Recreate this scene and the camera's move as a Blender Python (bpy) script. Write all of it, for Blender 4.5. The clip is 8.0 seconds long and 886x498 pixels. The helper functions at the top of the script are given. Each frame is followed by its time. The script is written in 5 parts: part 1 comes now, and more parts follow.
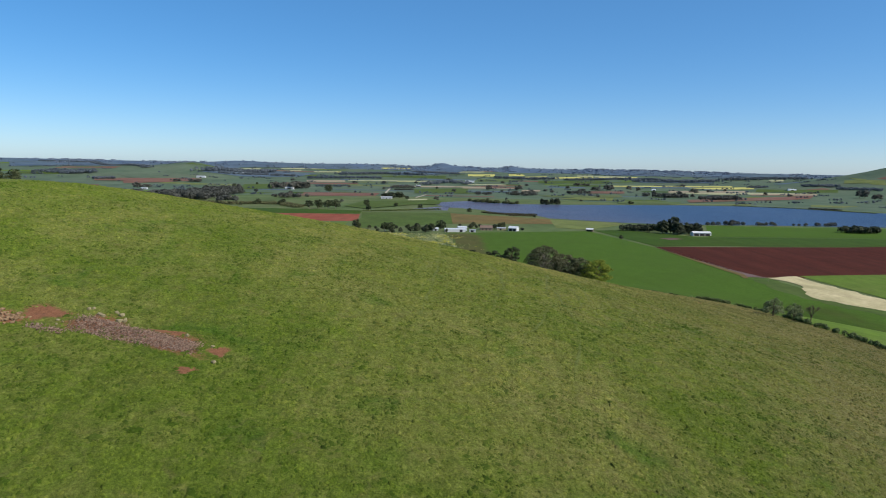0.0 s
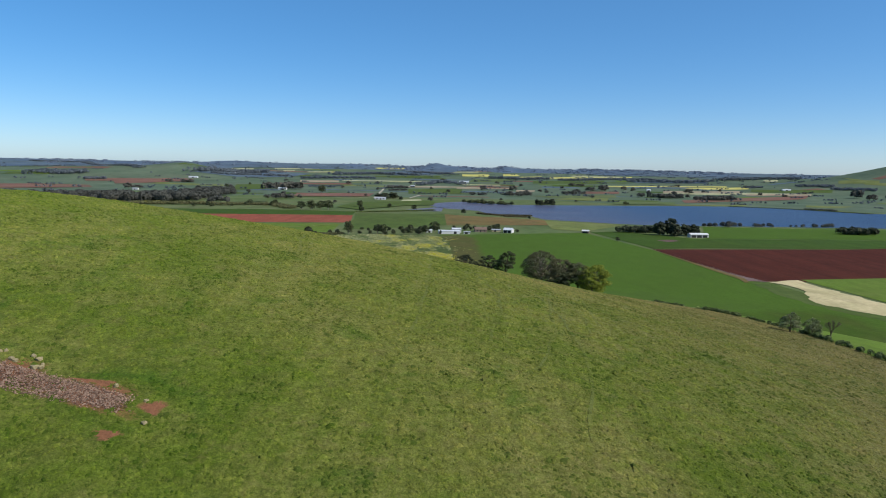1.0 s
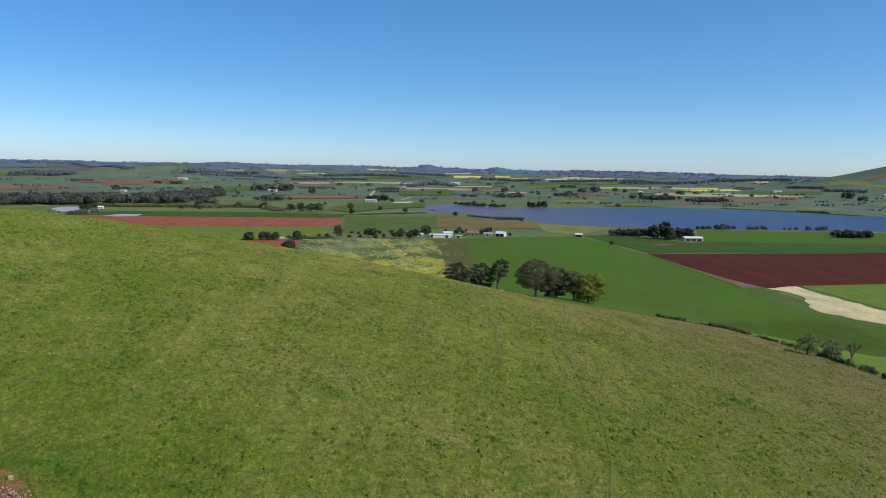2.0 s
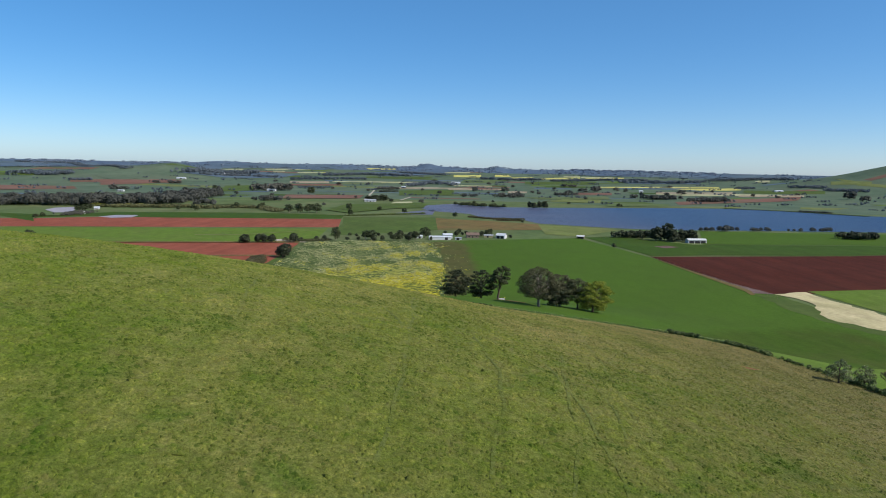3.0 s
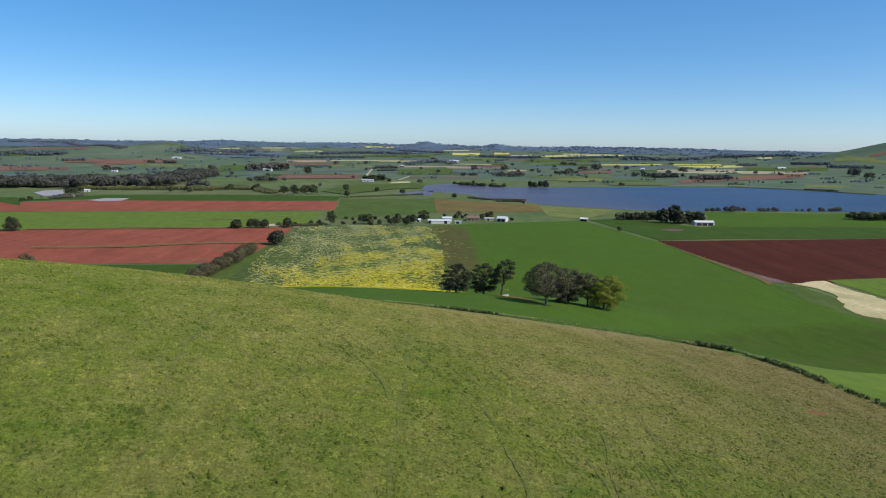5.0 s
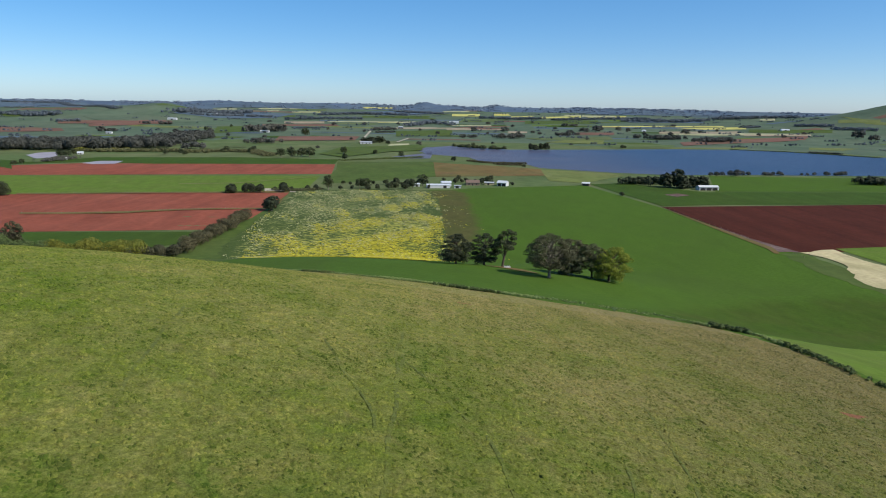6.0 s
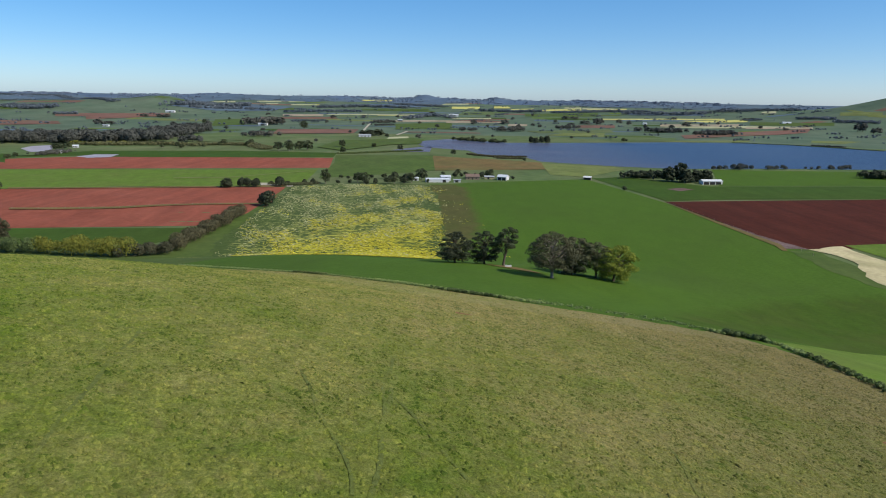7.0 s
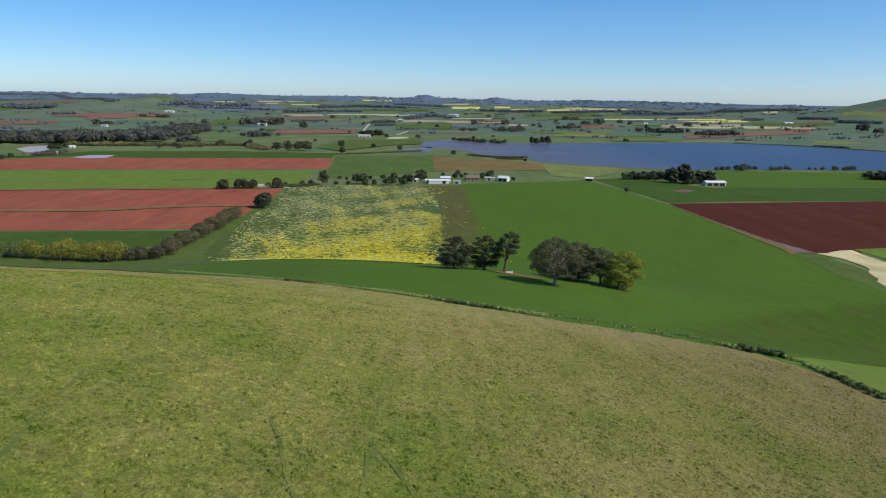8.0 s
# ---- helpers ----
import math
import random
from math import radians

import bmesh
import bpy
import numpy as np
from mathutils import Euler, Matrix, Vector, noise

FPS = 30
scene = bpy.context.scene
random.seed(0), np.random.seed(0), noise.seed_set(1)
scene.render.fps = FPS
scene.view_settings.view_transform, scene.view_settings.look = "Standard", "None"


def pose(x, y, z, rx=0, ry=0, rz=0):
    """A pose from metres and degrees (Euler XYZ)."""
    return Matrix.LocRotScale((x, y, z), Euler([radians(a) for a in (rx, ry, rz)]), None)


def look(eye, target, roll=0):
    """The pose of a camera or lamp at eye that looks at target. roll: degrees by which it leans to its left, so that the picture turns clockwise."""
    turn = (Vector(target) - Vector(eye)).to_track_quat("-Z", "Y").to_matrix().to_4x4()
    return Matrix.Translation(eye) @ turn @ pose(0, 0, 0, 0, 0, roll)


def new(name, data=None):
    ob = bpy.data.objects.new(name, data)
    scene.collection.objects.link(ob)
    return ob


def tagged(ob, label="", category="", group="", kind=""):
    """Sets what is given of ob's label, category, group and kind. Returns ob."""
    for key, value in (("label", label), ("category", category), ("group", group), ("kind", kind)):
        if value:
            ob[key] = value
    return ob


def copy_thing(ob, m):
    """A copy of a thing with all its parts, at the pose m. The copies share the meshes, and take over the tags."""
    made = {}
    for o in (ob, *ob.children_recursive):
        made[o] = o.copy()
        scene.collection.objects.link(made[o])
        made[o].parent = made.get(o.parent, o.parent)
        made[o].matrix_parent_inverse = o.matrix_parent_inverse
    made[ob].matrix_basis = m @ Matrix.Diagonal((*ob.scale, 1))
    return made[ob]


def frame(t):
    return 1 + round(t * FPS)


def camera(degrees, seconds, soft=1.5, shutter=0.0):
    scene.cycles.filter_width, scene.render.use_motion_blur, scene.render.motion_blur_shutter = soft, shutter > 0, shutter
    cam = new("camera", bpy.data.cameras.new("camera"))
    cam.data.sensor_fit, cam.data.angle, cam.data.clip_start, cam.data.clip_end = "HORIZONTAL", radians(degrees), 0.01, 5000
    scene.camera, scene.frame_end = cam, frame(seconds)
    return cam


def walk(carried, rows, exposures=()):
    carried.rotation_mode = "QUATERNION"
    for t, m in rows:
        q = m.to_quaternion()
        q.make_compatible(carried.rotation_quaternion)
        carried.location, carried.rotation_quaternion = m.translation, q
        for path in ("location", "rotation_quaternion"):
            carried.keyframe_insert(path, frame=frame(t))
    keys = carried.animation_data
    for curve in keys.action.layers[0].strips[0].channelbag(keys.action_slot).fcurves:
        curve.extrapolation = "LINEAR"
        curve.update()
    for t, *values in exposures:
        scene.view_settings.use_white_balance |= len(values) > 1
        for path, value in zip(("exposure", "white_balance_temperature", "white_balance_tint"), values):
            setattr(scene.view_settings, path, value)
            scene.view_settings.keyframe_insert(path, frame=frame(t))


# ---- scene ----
cam = camera(65, 8.0, 1.0)
PATH = [
    (0, (0.277, -118.066, 68.085), (0.208, -116.08, 67.861), 1.2),
    (0.5, (0.338, -111.956, 68.419), (0.271, -109.97, 68.195), 1.1),
    (1, (0.411, -105.213, 69.175), (0.358, -103.226, 68.951), 1.2),
    (1.5, (0.418, -99.204, 70.172), (0.379, -97.217, 69.948), 1.1),
    (1.7, (0.263, -96.595, 70.474), (0.232, -94.608, 70.254), 1.2),
    (2.8, (0.589, -82.316, 73.069), (0.561, -80.329, 72.846), 1.2),
    (3, (0.549, -79.873, 73.456), (0.52, -77.885, 73.232), 1.2),
    (3.5, (0.308, -73.932, 74.541), (0.28, -71.946, 74.307), 1.1),
    (4, (0.045, -67.284, 75.63), (0.017, -65.299, 75.385), 1.1),
    (4.5, (-0.105, -61.275, 76.622), (-0.131, -59.293, 76.356), 1.1),
    (4.7, (-0.093, -58.88, 76.872), (-0.118, -56.899, 76.601), 0.9),
    (5.8, (-0.239, -45.752, 78.926), (-0.262, -43.787, 78.552), 1.0),
    (6, (-0.216, -43.542, 79.106), (-0.237, -41.582, 78.71), 1.0),
    (6.5, (-0.087, -38.224, 79.195), (-0.108, -36.268, 78.779), 1.0),
    (7, (0.111, -32.674, 79.246), (0.091, -30.718, 78.83), 1.0),
    (7.5, (0.306, -27.899, 79.35), (0.286, -25.943, 78.934), 1.0),
    (8, (0.519, -22.736, 79.363), (0.498, -20.78, 78.947), 1.0),
]
walk(cam, [(t, look(eye, target, roll)) for t, eye, target, roll in PATH])


# ---------------------------------------------------------------- the lie of the land
# knolls of the grazed hill: height, centre x and y, two half widths, turn
KNOLLS = [
    (48.51, -95.88, -12.95, 104.46, 115.68, 0.74),
    (18.48, 6.31, 74.41, 174.36, 83.88, -0.47),
    (9.42, 45.07, -53.11, 69.07, 66.23, -0.36),
    (3.54, -56.06, 101.84, 57.34, 133.54, -3.06),
    (7.72, 113.55, 74.5, 313.92, 42.99, -0.88),
    (-14.03, -175.47, 353.97, 104.53, 34.42, -0.13),
    (7.76, -92.58, -32.63, 23.18, 61.04, -0.06),
    (5.5, 50, 242, 48, 38, 0),
]
# hills far off: height, centre x and y, half width across, half width along the line of sight
FAR_HILLS = [
    (24, -185, 4624, 45, 120),
    (9, -110, 4640, 90, 110),
    (15, 287, 4618, 32, 120),
    (6, 380, 4600, 120, 110),
    (6, 20, 4630, 60, 110),
    (8, -1180, 4460, 90, 120),
    (9, -880, 4520, 120, 120),
    (5, 820, 4560, 60, 110),
    (16, -1466, 4390, 130, 150),
    (10, -600, 4580, 180, 150),
    (7, 1150, 4480, 300, 150),
    (34, -1238, 3012, 95, 220),
    (16, -1330, 3012, 220, 260),
    (22, -1620, 2860, 240, 300),
    (140, 2030, 2720, 330, 330),
]


def hill_height(x, y):
    z = 0 * x
    for a, cx, cy, sx, sy, th in KNOLLS:
        c, s = math.cos(th), math.sin(th)
        u, v = (x - cx) * c + (y - cy) * s, (y - cy) * c - (x - cx) * s
        z = z + a * np.exp(-0.5 * ((u / sx) ** 2 + (v / sy) ** 2))
    return (z + np.sqrt(z * z + 1)) / 2 - 0.5


def terrain(x, y):
    """Height of the land: the grazed hill, the plain by the lake, the rise to the ridges."""
    x, y = np.asarray(x, float), np.asarray(y, float)
    r = np.hypot(x, y)
    k = np.clip((r - 2300) / 2350, 0, 1)
    z = hill_height(x, y) + 90 * k ** 1.3
    for a, cx, cy, across, along in FAR_HILLS:
        d = math.hypot(cx, cy)
        u, v = (x * cy - y * cx) / d, (x * cx + y * cy) / d - d
        z = z + a * np.exp(-0.5 * ((u / across) ** 2 + (v / along) ** 2))
    return z - 400 * np.clip((r - 4720) / 300, 0, 1)


# ---------------------------------------------------------------- light
SUN_ELEV, SUN_AZ = 42.0, 112.0     # azimuth clockwise from +y
world = bpy.data.worlds.new("sky")
scene.world = world
world.use_nodes = True
wn = world.node_tree.nodes
sky = wn.new("ShaderNodeTexSky")
sky.sky_type, sky.sun_disc = "NISHITA", False
sky.sun_elevation, sky.sun_rotation = radians(SUN_ELEV), radians(SUN_AZ)
sky.altitude, sky.air_density, sky.dust_density, sky.ozone_density = 1500, 0.75, 2.2, 3.0
wn["Background"].inputs["Strength"].default_value = 0.145
tint = wn.new("ShaderNodeMix")
tint.data_type, tint.blend_type = "RGBA", "MULTIPLY"
tint.inputs[0].default_value, tint.inputs[7].default_value = 1.0, (1.06, 1.0, 0.93, 1)
rich = wn.new("ShaderNodeHueSaturation")
rich.inputs["Saturation"].default_value = 1.387
world.node_tree.links.new(sky.outputs[0], rich.inputs["Color"])
world.node_tree.links.new(rich.outputs[0], tint.inputs[6])
# thin even haze through the whole sky
haze = wn.new("ShaderNodeMix")
haze.data_type = "RGBA"
haze.inputs[0].default_value, haze.inputs[7].default_value = 0.174, (2.7, 4.7, 8.0, 1)
world.node_tree.links.new(tint.outputs[2], haze.inputs[6])
world.node_tree.links.new(haze.outputs[2], wn["Background"].inputs["Color"])
sun_data = bpy.data.lights.new("sun", "SUN")
sun_data.energy, sun_data.angle, sun_data.color = 5.0, radians(0.53), (1.0, 0.95, 0.87)
sun = new("sun", sun_data)
sa, se = radians(SUN_AZ), radians(SUN_ELEV)
SUN_WAY = Vector((math.sin(sa) * math.cos(se), math.cos(sa) * math.cos(se), math.sin(se)))
sun.matrix_basis = look((SUN_WAY * 300)[:], (0, 0, 0))


# ---------------------------------------------------------------- materials
def material(name, rough=0.9, spec=0.2):
    m = bpy.data.materials.new(name)
    m.use_nodes = True
    b = m.node_tree.nodes["Principled BSDF"]
    b.inputs["Roughness"].default_value = rough
    b.inputs["Specular IOR Level"].default_value = spec
    return m, m.node_tree, b


def place(tree, stretch=(1, 1, 1), turn=0.0):
    n, l = tree.nodes, tree.links
    g = n.new("ShaderNodeNewGeometry")
    mp = n.new("ShaderNodeMapping")
    mp.inputs["Scale"].default_value = stretch
    mp.inputs["Rotation"].default_value = (0, 0, turn)
    l.new(g.outputs["Position"], mp.inputs["Vector"])
    return mp.outputs[0]


def place_x(tree):
    """The world's x at the shaded point."""
    sep = tree.nodes.new("ShaderNodeSeparateXYZ")
    tree.links.new(place(tree), sep.inputs[0])
    return sep.outputs[0]


def noise_node(tree, vec, scale, detail=4.0, rough=0.6, warp=0.0):
    t = tree.nodes.new("ShaderNodeTexNoise")
    t.inputs["Scale"].default_value = scale
    t.inputs["Detail"].default_value = detail
    t.inputs["Roughness"].default_value = rough
    t.inputs["Distortion"].default_value = warp
    tree.links.new(vec, t.inputs["Vector"])
    return t.outputs["Fac"]


def ramp(tree, fac, *stops):
    r = tree.nodes.new("ShaderNodeValToRGB")
    e = r.color_ramp.elements
    while len(e) < len(stops):
        e.new(0.5)
    for s, (p, c) in zip(e, stops):
        s.position, s.color = p, (*c, 1) if len(c) == 3 else c
    tree.links.new(fac, r.inputs[0])
    return r.outputs[0]


def blend(tree, fac, a, b, kind="MIX"):
    m = tree.nodes.new("ShaderNodeMix")
    m.data_type, m.blend_type = "RGBA", kind
    for sock, v in ((m.inputs[0], fac), (m.inputs[6], a), (m.inputs[7], b)):
        if isinstance(v, bpy.types.NodeSocket):
            tree.links.new(v, sock)
        elif isinstance(v, (int, float)):
            sock.default_value = v
        else:
            sock.default_value = (*v, 1)
    return m.outputs[2]


def steps(tree, fac, lo, hi):
    m = tree.nodes.new("ShaderNodeMapRange")
    m.inputs[1].default_value, m.inputs[2].default_value = lo, hi
    tree.links.new(fac, m.inputs[0])
    return m.outputs[0]


def bump(tree, b, fac, strength, distance):
    n = tree.nodes.new("ShaderNodeBump")
    n.inputs["Strength"].default_value, n.inputs["Distance"].default_value = strength, distance
    tree.links.new(fac, n.inputs["Height"])
    tree.links.new(n.outputs[0], b.inputs["Normal"])


def land(name, dark, light, patch, coarse=0.02, fine=0.6, amount=0.5, rows=None, relief=0.15, band=0.16, edge=None):
    """Soil or sward: two tones mottled finely, with larger patches of a third, and drill rows where rows gives turn and pitch."""
    m, t, b = material(name, 0.95, 0.06)
    v = place(t)
    f = noise_node(t, v, fine, 6, 0.65)
    c = ramp(t, f, (0.3, dark), (0.7, light))
    g = noise_node(t, v, coarse, 5, 0.6, 0.5)
    k = t.nodes.new("ShaderNodeMath")
    k.operation = "MULTIPLY"
    k.inputs[1].default_value = amount
    t.links.new(steps(t, g, 0.42, 0.68), k.inputs[0])
    c = blend(t, k.outputs[0], c, patch)
    streak = noise_node(t, place(t, (1.0, 0.45, 1.0), 0.3), (coarse * fine) ** 0.5, 4, 0.65, 0.3)
    c = blend(t, 1.0, c, ramp(t, streak, (0.3, (1 - band,) * 3), (0.7, (1 + band,) * 3)), "MULTIPLY")
    if edge:
        # another growth takes over raggedly from the rim inwards
        rim = t.nodes.new("ShaderNodeAttribute")
        rim.attribute_name = "inside"
        mix = t.nodes.new("ShaderNodeMath")
        mix.operation = "MULTIPLY_ADD"
        mix.inputs[1].default_value = 0.9
        t.links.new(noise_node(t, v, edge[2], 5, 0.7, 0.5), mix.inputs[0])
        t.links.new(rim.outputs["Fac"], mix.inputs[2])
        other = ramp(t, f, (0.3, edge[0]), (0.7, edge[1]))
        c = blend(t, steps(t, mix.outputs[0], 0.5, 1.0), other, c)
    if rows:
        turn, pitch, deep = rows
        rv = place(t, (pitch, pitch * 0.01, 0.0), turn)
        c = blend(t, deep, c, ramp(t, noise_node(t, rv, 1.0, 2), (0.35, (0.45, 0.45, 0.45)), (0.65, (1.25, 1.25, 1.25))), "MULTIPLY")
    t.links.new(c, b.inputs["Base Color"])
    bump(t, b, f, 0.8, relief)
    return m


def hill_sward(name="hill_sward", blades=False, worn=None):
    """Grazed sward, green to straw; blades of it let some light through."""
    m, t, b = material(name, 0.95, 0.1)
    v = place(t)
    fine = noise_node(t, v, 2.2, 6, 0.7)
    mid = noise_node(t, v, 0.35, 5, 0.65, 0.6)
    big = noise_node(t, v, 0.035, 5, 0.6, 0.4)
    green = ramp(t, fine, (0.28, (0.062, 0.092, 0.009)), (0.5, (0.098, 0.138, 0.015)), (0.74, (0.145, 0.185, 0.027)))
    dry = ramp(t, fine, (0.28, (0.125, 0.108, 0.031)), (0.5, (0.195, 0.17, 0.053)), (0.74, (0.27, 0.235, 0.09)))
    sep = t.nodes.new("ShaderNodeSeparateXYZ")
    t.links.new(v, sep.inputs[0])

    def plus(a, bb, op="ADD"):
        n = t.nodes.new("ShaderNodeMath")
        n.operation = op
        for s, val in ((n.inputs[0], a), (n.inputs[1], bb)):
            if isinstance(val, (int, float)):
                s.default_value = val
            else:
                t.links.new(val, s)
        return n.outputs[0]
    # the sward dries out towards the lower, steeper side of the hill
    lean = plus(plus(plus(sep.outputs[1], 0.0023, "MULTIPLY"), plus(sep.outputs[0], 0.0018, "MULTIPLY")), 0.125)
    fac = plus(plus(plus(big, 1.1, "MULTIPLY"), plus(mid, 0.75, "MULTIPLY")), lean)
    fac = steps(t, fac, 0.78, 1.5)
    tone = ramp(t, noise_node(t, v, 0.9, 4, 0.7, 0.4), (0.32, (0.74, 0.76, 0.7)), (0.68, (1.2, 1.18, 1.2)))
    c = blend(t, fac, green, dry)
    lush = steps(t, noise_node(t, v, 0.11, 4, 0.6, 0.8), 0.56, 0.7)
    lush = plus(lush, plus(0.6, plus(sep.outputs[1], 0.0065, "MULTIPLY"), "SUBTRACT"), "MULTIPLY")
    c = blend(t, lush, c, ramp(t, fine, (0.3, (0.04, 0.085, 0.008)), (0.7, (0.085, 0.14, 0.015))))
    c = blend(t, 1.0, c, tone, "MULTIPLY")
    c = blend(t, 1.0, c, ramp(t, noise_node(t, v, 5.5, 3, 0.7), (0.3, (0.68, 0.71, 0.66)), (0.7, (1.28, 1.26, 1.26))), "MULTIPLY")
    # brown seeding stalks on the steep flank
    stalk = plus(plus(sep.outputs[0], 0.009, "MULTIPLY"), plus(sep.outputs[1], 0.0016, "MULTIPLY"))
    stalk = plus(stalk, plus(plus(mid, 0.7, "MULTIPLY"), plus(big, 0.7, "MULTIPLY")))
    stalk = plus(steps(t, stalk, 0.78, 1.45), 0.62, "MULTIPLY")
    c = blend(t, stalk, c, ramp(t, fine, (0.28, (0.082, 0.066, 0.028)), (0.5, (0.142, 0.114, 0.05)), (0.74, (0.21, 0.175, 0.083))))
    # sward colour runs paler towards +y and -x, darker the other way, varied by noise
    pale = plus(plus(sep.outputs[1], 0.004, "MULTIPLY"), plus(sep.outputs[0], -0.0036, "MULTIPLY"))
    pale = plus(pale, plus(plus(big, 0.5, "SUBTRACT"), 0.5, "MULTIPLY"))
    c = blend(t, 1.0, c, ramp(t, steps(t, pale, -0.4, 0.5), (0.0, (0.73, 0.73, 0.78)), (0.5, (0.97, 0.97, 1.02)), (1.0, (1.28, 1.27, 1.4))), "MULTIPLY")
    # russet blotches of dead stalks
    russet = plus(steps(t, noise_node(t, v, 0.42, 5, 0.7, 0.7), 0.54, 0.72), 0.45, "MULTIPLY")
    c = blend(t, russet, c, ramp(t, fine, (0.28, (0.085, 0.072, 0.026)), (0.74, (0.185, 0.155, 0.062))))
    # faint lines of traffic and grazing along the length of the hill
    lines = noise_node(t, place(t, (0.42, 0.02, 0.0), 0.04), 1.0, 4, 0.65, 0.3)
    c = blend(t, 1.0, c, ramp(t, lines, (0.32, (0.84, 0.87, 0.8)), (0.68, (1.06, 1.04, 1.08))), "MULTIPLY")
    if worn:
        # bare earth shows through where the sward is worn away, ragged at the rim
        wear = t.nodes.new("ShaderNodeAttribute")
        wear.attribute_name = "wear"
        bare = plus(wear.outputs["Fac"], plus(plus(mid, 0.5, "SUBTRACT"), plus(plus(fine, 0.5, "SUBTRACT"), 1.2, "MULTIPLY")))
        c = blend(t, steps(t, bare, 0.15, 0.75), c, ramp(t, fine, (0.3, [k * 0.75 for k in worn]), (0.7, [k * 1.25 for k in worn])))
    t.links.new(c, b.inputs["Base Color"])
    if blades:
        # each tuft is its own mix of fresh and withered leaves
        tuft = t.nodes.new("ShaderNodeAttribute")
        tuft.attribute_name = "tuft"
        c = blend(t, 1.0, c, ramp(t, tuft.outputs["Fac"], (0.0, (0.55, 0.68, 0.52)), (0.2, (0.7, 0.82, 0.66)), (0.3, (0.98, 1.02, 0.95)), (0.8, (1.14, 1.14, 1.07)), (1.0, (1.32, 1.27, 1.22))), "MULTIPLY")
        t.links.new(c, b.inputs["Base Color"])
        thin = t.nodes.new("ShaderNodeBsdfTranslucent")
        both = t.nodes.new("ShaderNodeMixShader")
        both.inputs[0].default_value = 0.15
        t.links.new(c, thin.inputs[0])
        t.links.new(b.outputs[0], both.inputs[1])
        t.links.new(thin.outputs[0], both.inputs[2])
        t.links.new(both.outputs[0], t.nodes["Material Output"].inputs[0])
    else:
        bump(t, b, plus(fine, mid), 0.9, 0.24)
    return m


def leafage(name, dark, light, gloss=0.2):
    m, t, b = material(name, 0.75, gloss)
    g = t.nodes.new("ShaderNodeNewGeometry")
    o = t.nodes.new("ShaderNodeObjectInfo")
    c = ramp(t, g.outputs["Random Per Island"], (0.0, dark), (1.0, light))
    c = blend(t, 0.6, c, ramp(t, o.outputs["Random"], (0.0, (0.55, 0.6, 0.6)), (1.0, (1.25, 1.15, 1.0))), "MULTIPLY")
    t.links.new(c, b.inputs["Base Color"])
    return m


def plain(name, colour, rough=0.7, spec=0.3, metal=0.0, vary=0.25, scale=1.5):
    m, t, b = material(name, rough, spec)
    b.inputs["Metallic"].default_value = metal
    v = place(t)
    f = noise_node(t, v, scale, 5, 0.65)
    t.links.new(ramp(t, f, (0.3, [c * (1 - vary) for c in colour]), (0.7, [min(1, c * (1 + vary)) for c in colour])), b.inputs["Base Color"])
    return m


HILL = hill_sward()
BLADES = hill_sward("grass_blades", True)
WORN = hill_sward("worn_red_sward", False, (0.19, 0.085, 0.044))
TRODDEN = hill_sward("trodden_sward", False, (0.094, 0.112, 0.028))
PASTURE = land("pasture", (0.066, 0.098, 0.034), (0.098, 0.135, 0.05), (0.135, 0.14, 0.065), 0.006, 0.08, 0.75)
PASTURE_DARK = land("pasture_dark", (0.05, 0.082, 0.018), (0.078, 0.112, 0.026), (0.075, 0.09, 0.028), 0.01, 0.15)
PASTURE_PALE = land("pasture_pale", (0.1, 0.13, 0.035), (0.15, 0.17, 0.055), (0.16, 0.16, 0.07), 0.01, 0.1)
CROP = land("young_crop", (0.046, 0.091, 0.009), (0.064, 0.114, 0.014), (0.05, 0.081, 0.013), 0.012, 0.5, 0.5, None, 0.15, 0.07)
CROP_DARK = land("dark_crop", (0.032, 0.064, 0.009), (0.046, 0.084, 0.012), (0.05, 0.066, 0.013), 0.01, 0.3, 0.4)
GRAZED = land("grazed_grass", (0.075, 0.125, 0.016), (0.108, 0.165, 0.024), (0.11, 0.13, 0.035), 0.03, 0.5, 0.5)
RED = land("red_soil", (0.19, 0.054, 0.032), (0.255, 0.076, 0.046), (0.23, 0.08, 0.052), 0.01, 0.25, 0.6, (0.02, 0.1, 0.22))
RED_DARK = land("dark_red_soil", (0.05, 0.0135, 0.0075), (0.074, 0.0195, 0.0105), (0.068, 0.022, 0.013), 0.012, 0.25, 0.5, (1.3, 0.12, 0.3))
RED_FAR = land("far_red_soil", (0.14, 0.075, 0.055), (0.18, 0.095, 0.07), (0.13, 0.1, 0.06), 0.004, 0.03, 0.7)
BROWN = land("fallow_soil", (0.12, 0.085, 0.032), (0.17, 0.11, 0.045), (0.1, 0.105, 0.035), 0.012, 0.12, 0.8)
STRAW = land("straw_stubble", (0.38, 0.32, 0.17), (0.54, 0.46, 0.27), (0.28, 0.26, 0.12), 0.03, 0.35, 0.6)
# blue of distance haze is mixed into this pasture's base colour
PASTURE_HAZE = land("hazy_far_pasture", (0.064, 0.096, 0.06), (0.09, 0.128, 0.08), (0.115, 0.14, 0.09), 0.005, 0.03, 0.8)
CANOLA = land("canola_bloom", (0.38, 0.35, 0.1), (0.5, 0.46, 0.14), (0.32, 0.34, 0.12), 0.006, 0.05, 0.5)
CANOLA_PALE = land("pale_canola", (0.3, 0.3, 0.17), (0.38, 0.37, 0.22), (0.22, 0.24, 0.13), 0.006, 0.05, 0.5)
